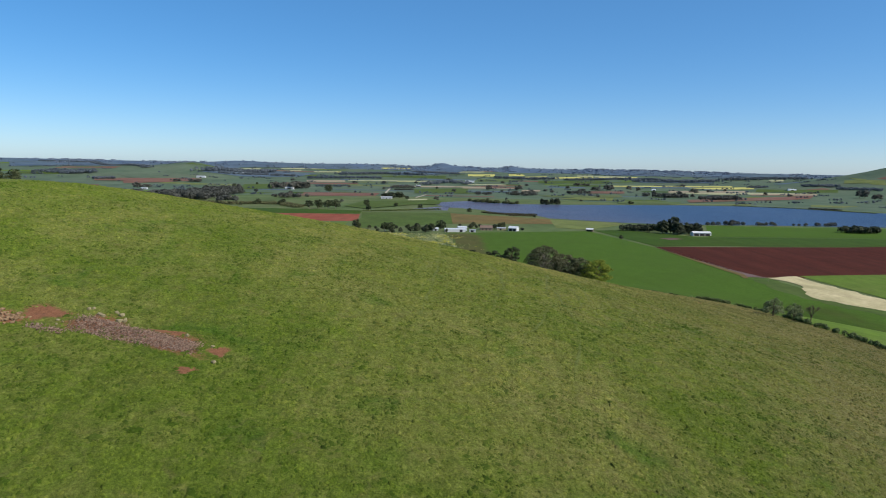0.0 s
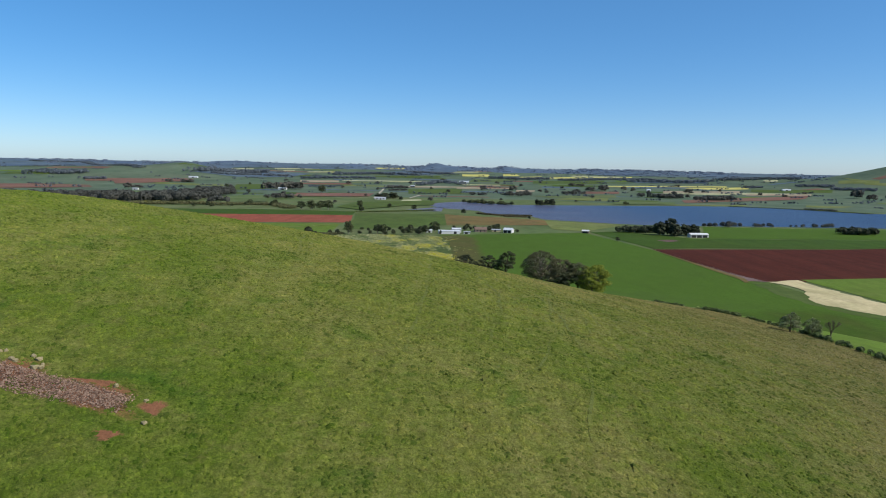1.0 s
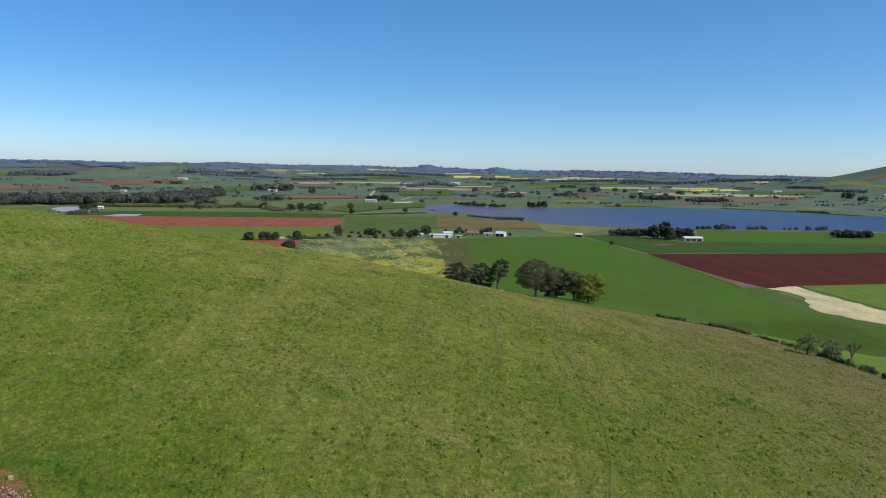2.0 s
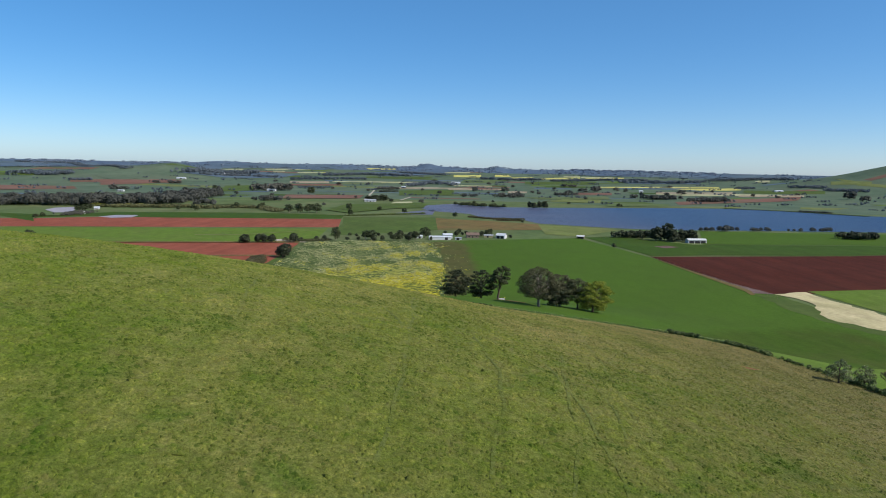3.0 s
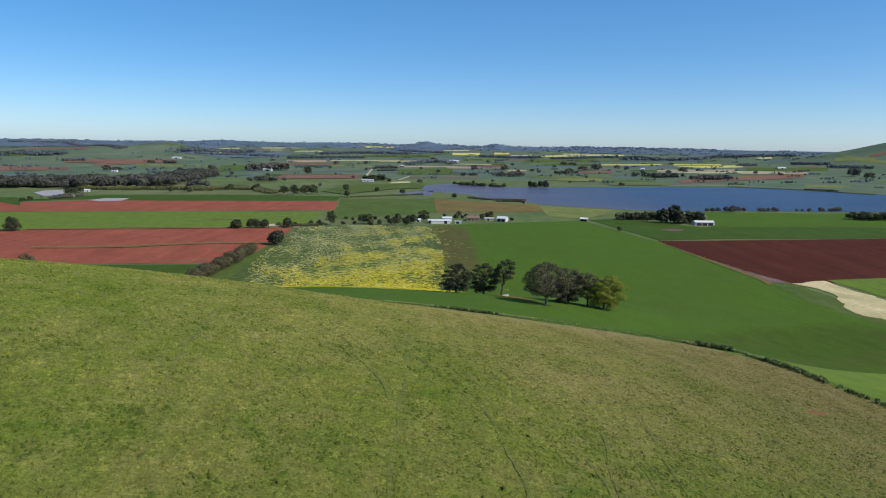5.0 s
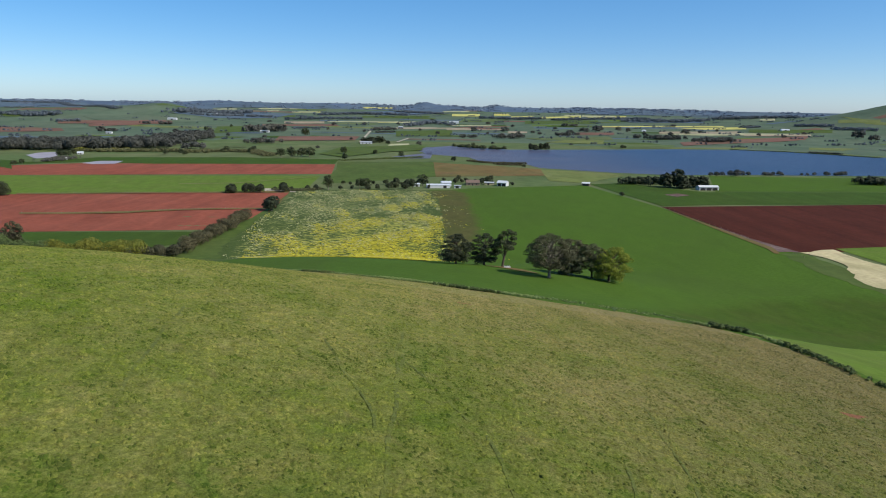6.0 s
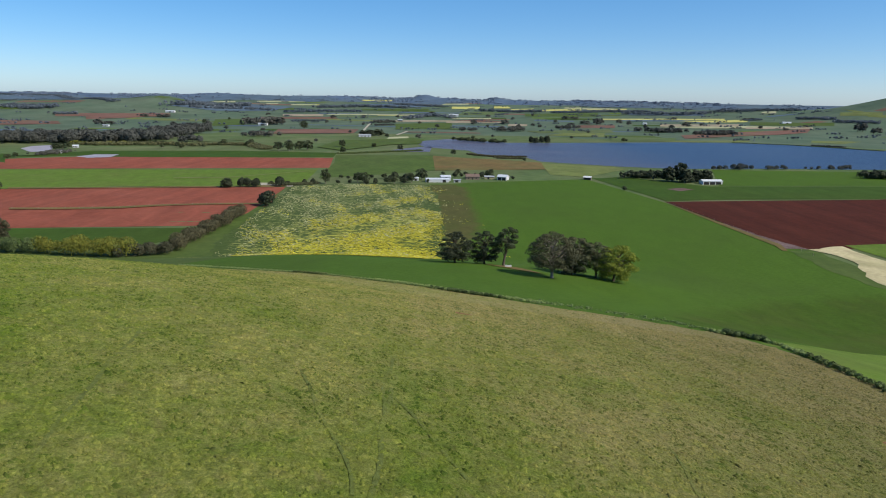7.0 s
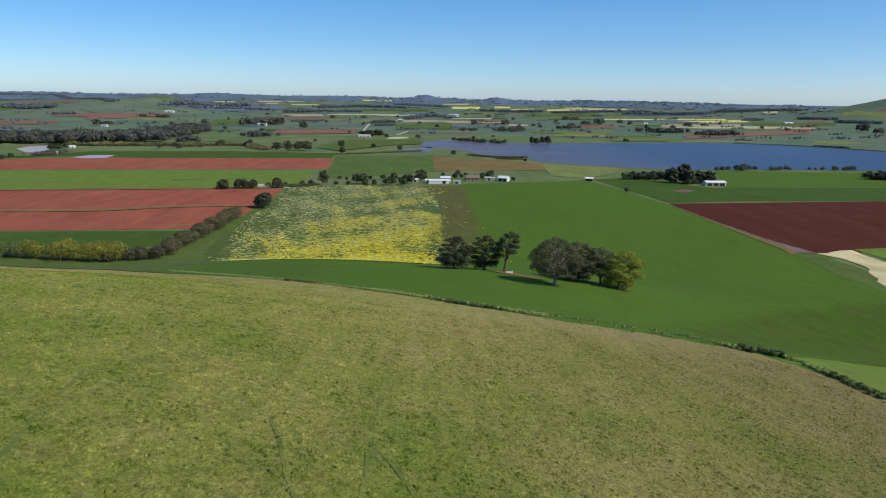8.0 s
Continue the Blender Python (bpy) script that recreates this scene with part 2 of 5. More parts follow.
MUD = land("wet_mud", (0.1, 0.062, 0.052), (0.18, 0.13, 0.12), (0.085, 0.05, 0.035), 0.05, 0.4, 0.6)
# both far woods have the blue of haze painted into their base colours
WOODS_HAZE = land("hazy_far_woods", (0.06, 0.09, 0.125), (0.09, 0.125, 0.165), (0.1, 0.135, 0.13), 0.004, 0.02, 0.6)
WOODLAND_HAZE = land("hazy_far_woodland", (0.062, 0.092, 0.14), (0.092, 0.128, 0.18), (0.105, 0.14, 0.14), 0.003, 0.02, 0.55)
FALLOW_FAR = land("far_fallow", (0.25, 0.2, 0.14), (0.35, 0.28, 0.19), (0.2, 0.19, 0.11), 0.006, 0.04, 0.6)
ROAD = land("gravel_road", (0.3, 0.27, 0.2), (0.42, 0.38, 0.3), (0.25, 0.22, 0.15), 0.05, 0.5, 0.4)
BARK = plain("bark", (0.11, 0.085, 0.062), 0.9, 0.1)
BARK_PALE = plain("pale_bark", (0.24, 0.2, 0.16), 0.85, 0.15)
LEAF_DARK = leafage("cypress_leaf", (0.014, 0.02, 0.01), (0.056, 0.068, 0.034))
LEAF_GUM = leafage("gum_leaf", (0.024, 0.034, 0.014), (0.07, 0.085, 0.036))
LEAF_GREY = leafage("grey_gum_leaf", (0.054, 0.055, 0.027), (0.104, 0.1, 0.05))
LEAF_LIME = leafage("wattle_leaf", (0.085, 0.118, 0.012), (0.235, 0.265, 0.03))
LEAF_HEDGE = leafage("hedge_leaf", (0.045, 0.07, 0.02), (0.13, 0.17, 0.055))
LEAF_SCRUB = leafage("scrub_leaf", (0.04, 0.04, 0.02), (0.11, 0.1, 0.05))
LEAF_GORSE = leafage("gorse_leaf", (0.075, 0.092, 0.015), (0.25, 0.235, 0.03))
LEAF_FOREST = leafage("forest_leaf", (0.046, 0.05, 0.044), (0.1, 0.1, 0.082))
LEAF_BLOSSOM = leafage("pale_blossom_leaf", (0.085, 0.1, 0.04), (0.25, 0.265, 0.13))
LEAF_OLIVE = leafage("olive_leaf", (0.06, 0.065, 0.028), (0.16, 0.16, 0.07))
LEAF_WEED = leafage("weed_leaf", (0.11, 0.165, 0.045), (0.24, 0.31, 0.11))
# these two leaf colours are lightened and blued to paint in distance haze
LEAF_RIDGE_HAZE = leafage("hazy_ridge_leaf", (0.105, 0.14, 0.205), (0.15, 0.19, 0.26))
LEAF_FAR_HAZE = leafage("hazy_far_leaf", (0.07, 0.09, 0.115), (0.14, 0.165, 0.185))
WALL_WHITE = plain("white_sheet_wall", (0.55, 0.55, 0.54), 0.5, 0.4, vary=0.06)
ROOF_PALE = plain("zinc_roof", (0.5, 0.52, 0.54), 0.45, 0.5, vary=0.08)
ROOF_GREY = plain("grey_iron_roof", (0.3, 0.31, 0.32), 0.5, 0.5, vary=0.15)
ROOF_RUST = plain("rusty_roof", (0.16, 0.11, 0.085), 0.8, 0.2)
DARK_GAP = plain("shed_gloom", (0.03, 0.03, 0.032), 0.8, 0.1)
TIMBER = plain("old_timber", (0.2, 0.16, 0.12), 0.9, 0.1)


def water():
    m, t, b = material("lake_water", 0.3, 0.1)
    b.inputs["IOR"].default_value = 1.15
    v = place(t, (1, 1, 1), 0.4)
    cast = noise_node(t, place(t, (0.3, 1, 1), 0.1), 0.012, 4, 0.6)
    clear = ramp(t, cast, (0.35, (0.026, 0.052, 0.108)), (0.7, (0.042, 0.066, 0.122)))
    silty = ramp(t, cast, (0.35, (0.075, 0.075, 0.108)), (0.7, (0.115, 0.1, 0.122)))
    # silt from the inlet clouds the western shallows
    drift = t.nodes.new("ShaderNodeMath")
    drift.operation = "MULTIPLY_ADD"
    drift.inputs[1].default_value = 420
    t.links.new(noise_node(t, place(t, (0.25, 1, 1), 0.1), 0.009, 4, 0.6, 0.5), drift.inputs[0])
    t.links.new(place_x(t), drift.inputs[2])
    t.links.new(blend(t, steps(t, drift.outputs[0], 560, 230), clear, silty), b.inputs["Base Color"])
    bump(t, b, noise_node(t, v, 0.9, 4, 0.6), 0.8, 0.4)
    return m


WATER = water()
SHALLOWS = plain("shallow_muddy_water", (0.3, 0.27, 0.29), 0.5, 0.2, vary=0.2, scale=0.05)


# ---------------------------------------------------------------- mesh makers
def mesh_object(name, verts, faces, mat, parent=None, smooth=False):
    me = bpy.data.meshes.new(name)
    me.from_pydata([tuple(map(float, v)) for v in verts], [], [tuple(map(int, f)) for f in faces])
    me.materials.append(mat)
    if smooth:
        me.polygons.foreach_set("use_smooth", [True] * len(me.polygons))
    me.update()
    ob = new(name, me)
    ob.parent = parent
    return ob


def part(name, bm, mat, parent, label=""):
    me = bpy.data.meshes.new(name)
    bm.to_mesh(me)
    bm.free()
    me.materials.append(mat)
    ob = new(name, me)
    ob.parent = parent
    return tagged(ob, label)


def axis_lines(lo, hi, fine, start, end, most):
    a, s, out = hi, fine, list(np.arange(lo, hi + fine / 2, fine))
    while a < end:
        s = min(s * 1.07, most)
        a += s
        out.append(a)
    a, s = lo, fine
    while a > start:
        s = min(s * 1.07, most)
        a -= s
        out.insert(0, a)
    return np.array(out)


def rough_land(x, y):
    """Small hummocks of the hill, under a hand high."""
    return 0.06 * (np.sin(x * 1.7 + 2 * np.sin(y * 0.6)) * np.sin(y * 1.3 + 2 * np.sin(x * 0.5)) + np.sin(x * 0.62 + y * 0.41 + np.sin(y * 0.33) * 3))


# the land, one sheet to the ridges
gx = axis_lines(-110, 130, 1.4, -4950, 4950, 70)
gy = axis_lines(-140, 180, 1.4, -4950, 4950, 70)
X, Y = np.meshgrid(gx, gy)
ZL = terrain(X, Y) + rough_land(X, Y) * np.clip(1 - np.hypot(X, Y - 20) / 260, 0, 1)
nx, ny = len(gx), len(gy)
idx = np.arange(nx * ny).reshape(ny, nx)
quads = np.stack([idx[:-1, :-1], idx[:-1, 1:], idx[1:, 1:], idx[1:, :-1]], -1).reshape(-1, 4)
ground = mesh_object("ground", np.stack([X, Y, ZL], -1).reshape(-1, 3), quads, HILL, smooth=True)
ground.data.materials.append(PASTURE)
ground.data.materials.append(PASTURE_HAZE)
ground.data.materials.append(WOODLAND_HAZE)
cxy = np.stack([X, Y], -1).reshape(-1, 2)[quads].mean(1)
# beyond 1650 m the sheet takes the pasture and woodland coloured with haze
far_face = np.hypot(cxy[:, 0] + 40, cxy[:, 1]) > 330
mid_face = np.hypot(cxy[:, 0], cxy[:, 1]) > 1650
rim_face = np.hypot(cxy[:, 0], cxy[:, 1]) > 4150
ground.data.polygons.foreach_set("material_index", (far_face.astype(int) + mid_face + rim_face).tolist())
tagged(ground, "rolling green grazing land with dry patches", "ground", kind="structure")


SOWN = {"red_soil": "ploughed field of bare red soil", "dark_red_soil": "ploughed field of dark red-brown soil", "far_red_soil": "bare reddish field far across the plain",
        "young_crop": "field of bright green young crop", "dark_crop": "field of dark green crop", "fallow_soil": "fallow strip of brown soil and weeds", "pasture": "dull green grazed pasture",
        "pasture_dark": "darker green rough pasture", "pasture_pale": "pale yellow-green pasture", "grazed_grass": "close-grazed bright green grass", "canola_bloom": "yellow canola field in bloom far away",
        "pale_canola": "pale yellow field far across the plain", "straw_stubble": "pale straw-coloured dry strip of stubble", "hazy_far_woods": "wooded land near the ridge, haze blue in its colour", "gravel_road": "pale gravel road across the plain", "far_fallow": "pale tan fallow strip far across the plain"}


def rag(outline, amp, step, seed=1):
    """The same outline with an uneven edge."""
    rng, out = random.Random(seed), []
    for (x0, y0), (x1, y1) in zip(outline, outline[1:] + outline[:1]):
        n = max(1, int(math.hypot(x1 - x0, y1 - y0) / step))
        for k in range(n):
            a = amp if 0 < k else amp * 0.4
            out.append((x0 + (x1 - x0) * k / n + rng.uniform(-a, a), y0 + (y1 - y0) * k / n + rng.uniform(-a, a)))
    return out


laid = [0]


def field(name, outline, lift, mat, label="", step=None, kind="structure", category="field"):
    """A paddock's surface laid over the land, each a little above the last."""
    if category == "field":
        laid[0] += 1
        lift += 0.008 * (laid[0] % 40)
    bm = bmesh.new()
    bm.faces.new([bm.verts.new((x, y, 0)) for x, y in outline])
    xs, ys = [p[0] for p in outline], [p[1] for p in outline]
    far = math.hypot(sum(xs) / len(xs), sum(ys) / len(ys))
    step = step or max(8, far / 30)
    for axis, vals in ((0, xs), (1, ys)):
        no = (1, 0, 0) if axis == 0 else (0, 1, 0)
        for k in np.arange(math.floor(min(vals) / step) * step + step, max(vals), step):
            co = (float(k), 0, 0) if axis == 0 else (0, float(k), 0)
            bmesh.ops.bisect_plane(bm, geom=bm.verts[:] + bm.edges[:] + bm.faces[:], plane_co=co, plane_no=no)
    zs = terrain([v.co.x for v in bm.verts], [v.co.y for v in bm.verts])
    for v, z in zip(bm.verts, zs):
        v.co.z = z + lift
    bmesh.ops.recalc_face_normals(bm, faces=bm.faces[:])
    if sum(f.normal.z for f in bm.faces) < 0:
        bmesh.ops.reverse_faces(bm, faces=bm.faces[:])
    for f in bm.faces:
        f.smooth = True
    ob = part(name, bm, mat, None)
    return tagged(ob, label or SOWN.get(mat.name, name.replace("_", " ") + " on the open plain"), category, kind=kind)


def leaf_cloud(rng, lobes, count, size, inner=0.25, flat=0.0):
    """Verts and faces of many small bent leaf clumps over a set of ellipsoid lobes (x, y, z, rx, ry, rz)."""
    lobes = np.array(lobes, float)
    area = (lobes[:, 3] * lobes[:, 5]) + 1e-6
    pick = rng.choice(len(lobes), count, p=area / area.sum())
    d = rng.normal(size=(count, 3))
    d /= np.linalg.norm(d, axis=1)[:, None]
    d[:, 2] = np.where(d[:, 2] < -0.55, -d[:, 2], d[:, 2])
    rad = np.where(rng.random(count) < inner, rng.random(count) ** 0.5, 0.82 + 0.3 * rng.random(count))
    c = lobes[pick, :3] + d * rad[:, None] * lobes[pick, 3:]
    nrm = d + rng.normal(size=(count, 3)) * 0.38
    nrm /= np.linalg.norm(nrm, axis=1)[:, None]
    u = np.cross(nrm, rng.normal(size=(count, 3)))
    u /= np.linalg.norm(u, axis=1)[:, None] + 1e-9
    w = np.cross(nrm, u)
    s = size * (0.6 + 0.8 * rng.random(count))[:, None]
    a, b2 = u * s, w * s * (0.55 + 0.4 * rng.random(count))[:, None]
    bend = nrm * s * 0.35
    v = np.stack([c - a - bend, c - b2, c + a - bend, c + b2], 1).reshape(-1, 3)
    i = np.arange(count) * 4
    f = np.concatenate([np.stack([i, i + 1, i + 3], -1), np.stack([i + 1, i + 2, i + 3], -1)])
    return v, f


def limb(verts, faces, a, b, ra, rb, sides=6):
    a, b = np.array(a, float), np.array(b, float)
    w = (b - a) / (np.linalg.norm(b - a) + 1e-9)
    u = np.cross(w, (0.3, 0.9, 0.2))
    u /= np.linalg.norm(u)
    v = np.cross(w, u)
    n = len(verts)
    for p, r in ((a, ra), (b, rb)):
        for k in range(sides):
            t = 2 * math.pi * k / sides
            verts.append(p + r * (math.cos(t) * u + math.sin(t) * v))
    for k in range(sides):
        q = (k + 1) % sides
        faces.append((n + k, n + q, n + sides + q, n + sides + k))


def make_tree(name, label, seed, h, w, leaf, bark, count, size, bare=0.25, lobes=9, squat=0.75, lean=0.0, inner=0.25, clump=1.0, category="tree"):
    """A tree at the origin: tapered trunk with limbs to each lobe of an uneven crown."""
    rng = np.random.default_rng(seed)
    root = new(name)
    cl = []
    for k in range(lobes):
        t = (k + 0.5) / lobes
        ang = k * 2.4 + rng.random() * 0.8
        zz = h * (bare + (1 - bare) * (0.16 + 0.7 * t))
        spread = w * 0.5 * (0.66 + 0.3 * (1 - clump)) * math.sin(math.pi * (0.2 + 0.68 * t)) * (0.75 + 0.45 * rng.random())
        r = clump * w * (0.19 + 0.1 * rng.random()) * (1.15 - 0.45 * t)
        cl.append((math.cos(ang) * spread + lean * zz, math.sin(ang) * spread, zz, r * 1.1, r * 1.1, r * squat * min(1.6, max(0.8, h / w))))
    verts, faces = [], []
    base = h * 0.028 + 0.05
    top = (lean * h * 0.6, 0, h * 0.62)
    mid = (lean * h * 0.3 + 0.1, 0.08, h * 0.3)
    limb(verts, faces, (0, 0, -0.6), (0, 0, h * 0.05), base * 1.5, base, 8)
    limb(verts, faces, (0, 0, h * 0.05), mid, base, base * 0.75, 8)
    limb(verts, faces, mid, top, base * 0.75, base * 0.3, 8)
    for x, y, z, *_ in cl:
        k = min(0.9, max(0.15, z / h - 0.28))
        s = (lean * h * k, 0, h * k)
        m = ((s[0] + x) / 2, (s[1] + y) / 2, (s[2] + z) / 2 + 0.03 * h)
        limb(verts, faces, s, m, base * 0.36, base * 0.24, 5)
        limb(verts, faces, m, (x, y, z), base * 0.24, base * 0.1, 5)
    mesh_object("trunk", verts, faces, bark, root, True)
    v, f = leaf_cloud(rng, cl, count, size, inner)
    v[:, 2] = np.maximum(v[:, 2], 0.12)
    mesh_object("crown", v, f, leaf, root)
    return tagged(root, label, category)


def make_shrub(name, label, seed, h, w, leaf, count, size, category="shrub"):
    rng = np.random.default_rng(seed)
    root = new(name)
    cl = []
    for k in range(6):
        a = k * 1.1 + rng.random()
        d = w * 0.24 * rng.random() ** 0.5
        cl.append((math.cos(a) * d, math.sin(a) * d, h * (0.38 + 0.22 * rng.random()), w * 0.31, w * 0.31, h * 0.4))
    verts, faces = [], []
    for x, y, z, *_ in cl:
        limb(verts, faces, (x * 0.2, y * 0.2, -0.3), (x, y, z), 0.07 + 0.02 * h, 0.03, 5)
    mesh_object("stem", verts, faces, BARK, root, True)
    v, f = leaf_cloud(rng, cl, count, size, 0.2)
    v[:, 2] = np.maximum(v[:, 2], 0.05)
    mesh_object("foliage", v, f, leaf, root)
    return tagged(root, label, category)


# kinds that are planted many times over: (maker, height, width)
GUM = [(make_tree("gum_tree", "dull green gum tree standing in a paddock", 11, 12, 10, LEAF_GUM, BARK_PALE, 760, 0.56, 0.08), 12, 10),
       (make_tree("gum_tree", "dull green gum tree standing in a paddock", 12, 13, 9, LEAF_GUM, BARK_PALE, 760, 0.56, 0.12, 9), 13, 9)]
DARKTREE = [(make_tree("cypress_tree", "dense dark cypress tree by a paddock", 21, 11, 11, LEAF_DARK, BARK, 950, 0.68, 0.02, 12), 11, 11),
            (make_tree("cypress_tree", "dense dark cypress tree by a paddock", 22, 12, 9, LEAF_DARK, BARK, 950, 0.68, 0.02, 12), 12, 9)]
BUSH = [(make_shrub("bush", "rounded dark green bush in a paddock", 31, 4, 6, LEAF_DARK, 700, 0.36), 4, 6)]
FARTREE = [(make_tree("paddock_tree", "small dark tree far out on the plain", 41, 10, 10, LEAF_FOREST, BARK, 150, 1.3, 0.12, 7), 10, 10)]
WATTLE = [(make_tree("wattle_tree", "yellow green wattle tree in bloom", 61, 6, 7, LEAF_GORSE, BARK, 260, 0.6, 0.08, 7), 6, 7)]
for kind, group in ((GUM, "gum trees on the plain"), (DARKTREE, "cypress trees on the plain"), (BUSH, "bushes on the plain"), (FARTREE, "far paddock trees"), (WATTLE, "wattle trees by the wood")):
    for proto, _, _ in kind:
        tagged(proto, group=group)
planted = {}
turns = random.Random(5)


def plant(kind, x, y, h, w):
    """One tree or bush of a kind, of height h and width w."""
    proto, ph, pw = turns.choice(kind)
    m = Matrix.Translation((x, y, float(terrain(x, y)))) @ Matrix.Rotation(turns.random() * 6.28, 4, "Z") @ Matrix.Diagonal((w / pw, w / pw, h / ph, 1))
    if proto not in planted:
        planted[proto] = m
        return proto
    return copy_thing(proto, m)


belts = random.Random(9)


def belt(name, line, h, deep, leaf, label="", leafsize=None, gap=0.0, dense=1.0, category="trees"):
    """A shelter belt, hedge or wood along a line: many crowns grown into one another."""
    rng = np.random.default_rng(belts.randrange(10 ** 6))
    lobes, verts, faces = [], [], []
    for (x0, y0), (x1, y1) in zip(line, line[1:]):
        d = math.hypot(x1 - x0, y1 - y0)
        n = max(1, int(dense * d / (h * 0.55)))
        for k in range(n):
            for j in range(max(1, int(deep / (h * 0.8)))):
                if rng.random() < gap:
                    continue
                t = (k + rng.random()) / n
                hh = h * (0.6 + 0.5 * rng.random())
                x = x0 + (x1 - x0) * t + rng.normal() * deep * 0.3
                y = y0 + (y1 - y0) * t + rng.normal() * deep * 0.3
                z = float(terrain(x, y))
                lobes.append((x, y, z + hh * 0.5, hh * 0.55, hh * 0.55, hh * 0.48))
                limb(verts, faces, (x, y, z - 0.3), (x, y, z + hh * 0.5), hh * 0.03, hh * 0.02, 4)
    if not lobes:
        return
    size = leafsize or h * 0.15
    v, f = leaf_cloud(rng, lobes, int(len(lobes) * (44 if leafsize is None else min(420, 1.6 * (h / size) ** 2))), size, 0.15)
    f = np.concatenate([np.array(f), ])
    n = len(v)
    allf = [tuple(q) for q in f] + [tuple(n + i for i in q) for q in faces]
    ob = mesh_object(name, list(v) + verts, allf, leaf)
    return tagged(ob, label or name.replace("_", " ") + " across the plain", category, kind="stuff")


# ---------------------------------------------------------------- lake and paddocks
field("lake", [(-70, 1300), (-55, 1392), (0, 1480), (60, 1420), (111, 1372), (228, 1404), (488, 1501), (677, 1518), (752, 1424), (830, 1335), (1150, 1180), (1250, 980), (900, 930),
               (567, 897), (400, 880), (284, 857), (218, 874), (123, 930), (108, 1000), (43, 1040), (28, 1122), (-44, 1186)], 0.12, WATER, "wide blue lake rippled by the wind", 60, category="lake")
HEDGE_LINE = [(-202, 279), (-142, 261), (-92, 224), (-52, 187), (-21, 156), (8, 137), (27, 129), (46, 127), (58, 124), (67, 124), (73, 108), (75, 88), (76, 70), (79, 52), (84, 25)]
field("crop_field", [(-120, 244)] + HEDGE_LINE[2:] + [(100, -30), (150, -40), (212, 100), (212, 180), (217, 242), (211, 285), (207, 330), (202, 355), (189, 433), (177, 543), (144, 711), (18, 660), (-7, 638), (23, 400), (-2, 322), (-26, 303), (-85, 321), (-116, 322)], 0.16, CROP, "bright green young crop below the hill", 5)


# ---------------------------------------------------------------- paddocks nearer the hill
field("ploughed_field", [(179, 546), (381, 587), (467, 617), (293, 371), (203, 358), (196, 384), (189, 436)], 0.18, RED_DARK)
field("pasture_field", rag([(190, 352), (206, 358), (207, 300), (225, 240), (212, 225), (196, 262), (189, 300)], 1.5, 6, 11), 0.24, PASTURE_DARK)
field("dry_field", rag([(204, 357), (229, 368), (230, 344), (234, 312), (239, 279), (248, 248), (258, 226), (246, 198), (231, 222), (218, 245), (207, 262), (198, 282), (205, 306), (213, 326), (212, 340)], 1.6, 6, 12), 0.3, STRAW)
field("pasture_field", [(232, 371), (302, 389), (395, 411), (254, 219), (249, 236), (242, 286), (236, 336)], 0.2, GRAZED)
field("ploughed_field", [(-727, 785), (-552, 824), (-488, 873), (-163, 929), (-144, 787), (-478, 709), (-625, 669)], 0.12, RED)
field("ploughed_field", [(-501, 530), (-375, 548), (-151, 598), (-138, 490), (-137, 441), (-156, 398), (-266, 378), (-325, 368)], 0.12, RED)
field("crop_field", [(-625, 669), (-475, 703), (-153, 765), (-143, 653), (-147, 611), (-377, 551), (-501, 530)], 0.12, GRAZED)
field("crop_field", [(-324, 366), (-265, 376), (-153, 391), (-150, 364), (-165, 339), (-236, 332), (-278, 328)], 0.12, CROP_DARK)
field("crop_field", [(-497, 890), (-562, 839), (-521, 775), (-687, 915), (-548, 888), (-521, 979), (-324, 1030), (-173, 1022), (-165, 939), (-405, 884)], 0.12, CROP_DARK)
field("fallow_field", [(-28, 1001), (0, 977), (63, 952), (121, 910), (115, 816), (-19, 777)], 0.2, BROWN)
field("pasture_field", [(-168, 979), (-28, 1001), (-19, 777), (-83, 716), (-136, 675), (-149, 853)], 0.2, PASTURE_DARK)
field("pasture_field", [(120, 901), (208, 863), (216, 835), (148, 734), (111, 751), (114, 809)], 0.2, PASTURE_PALE)
field("crop_field", [(152, 723), (193, 741), (258, 665), (446, 694), (520, 691), (470, 621), (383, 591), (237, 567), (181, 550)], 0.12, CROP_DARK)
field("crop_field", [(328, 849), (547, 861), (648, 873), (524, 697), (449, 699), (271, 672)], 0.12, CROP)
field("pond", rag([(184, 448), (189, 440), (192, 415), (196, 388), (205, 357), (191, 358), (188, 397)], 0.9, 5, 13), 0.26, MUD, "strip of wet mud along the ploughed soil", category="mud")
field("pond", [(-490, 873), (-486, 913), (-456, 920), (-445, 874), (-467, 860)], 0.35, SHALLOWS, "shallow pale pond on the plain", category="pond")
field("pond", [(-638, 996), (-650, 1045), (-635, 1077), (-574, 966), (-575, 932), (-591, 939)], 0.3, SHALLOWS, "shallow pale pond on the plain", category="pond")
field("farm_track", [(-312, 450), (-237, 457), (-145, 492), (-143, 486), (-233, 450), (-308, 443)], 0.4, BROWN)
field("farm_track", [(-177, 607), (-164, 609), (-160, 592), (-172, 591)], 0.4, BROWN)
field("farm_track", [(-155, 619), (-149, 620), (-145, 599), (-150, 598)], 0.4, ROAD)
field("farm_track", [(-379, 555), (-290, 567), (-201, 594), (-154, 610), (-152, 602), (-198, 586), (-286, 560), (-375, 548)], 0.4, BROWN)
field("farm_track", [(177, 546), (188, 431), (194, 369), (190, 352), (187, 352), (189, 366), (184, 429)], 0.24, BROWN)

field("farm_track", [(-181, 624), (-168, 626), (-163, 607), (-176, 605)], 0.4, ROAD)

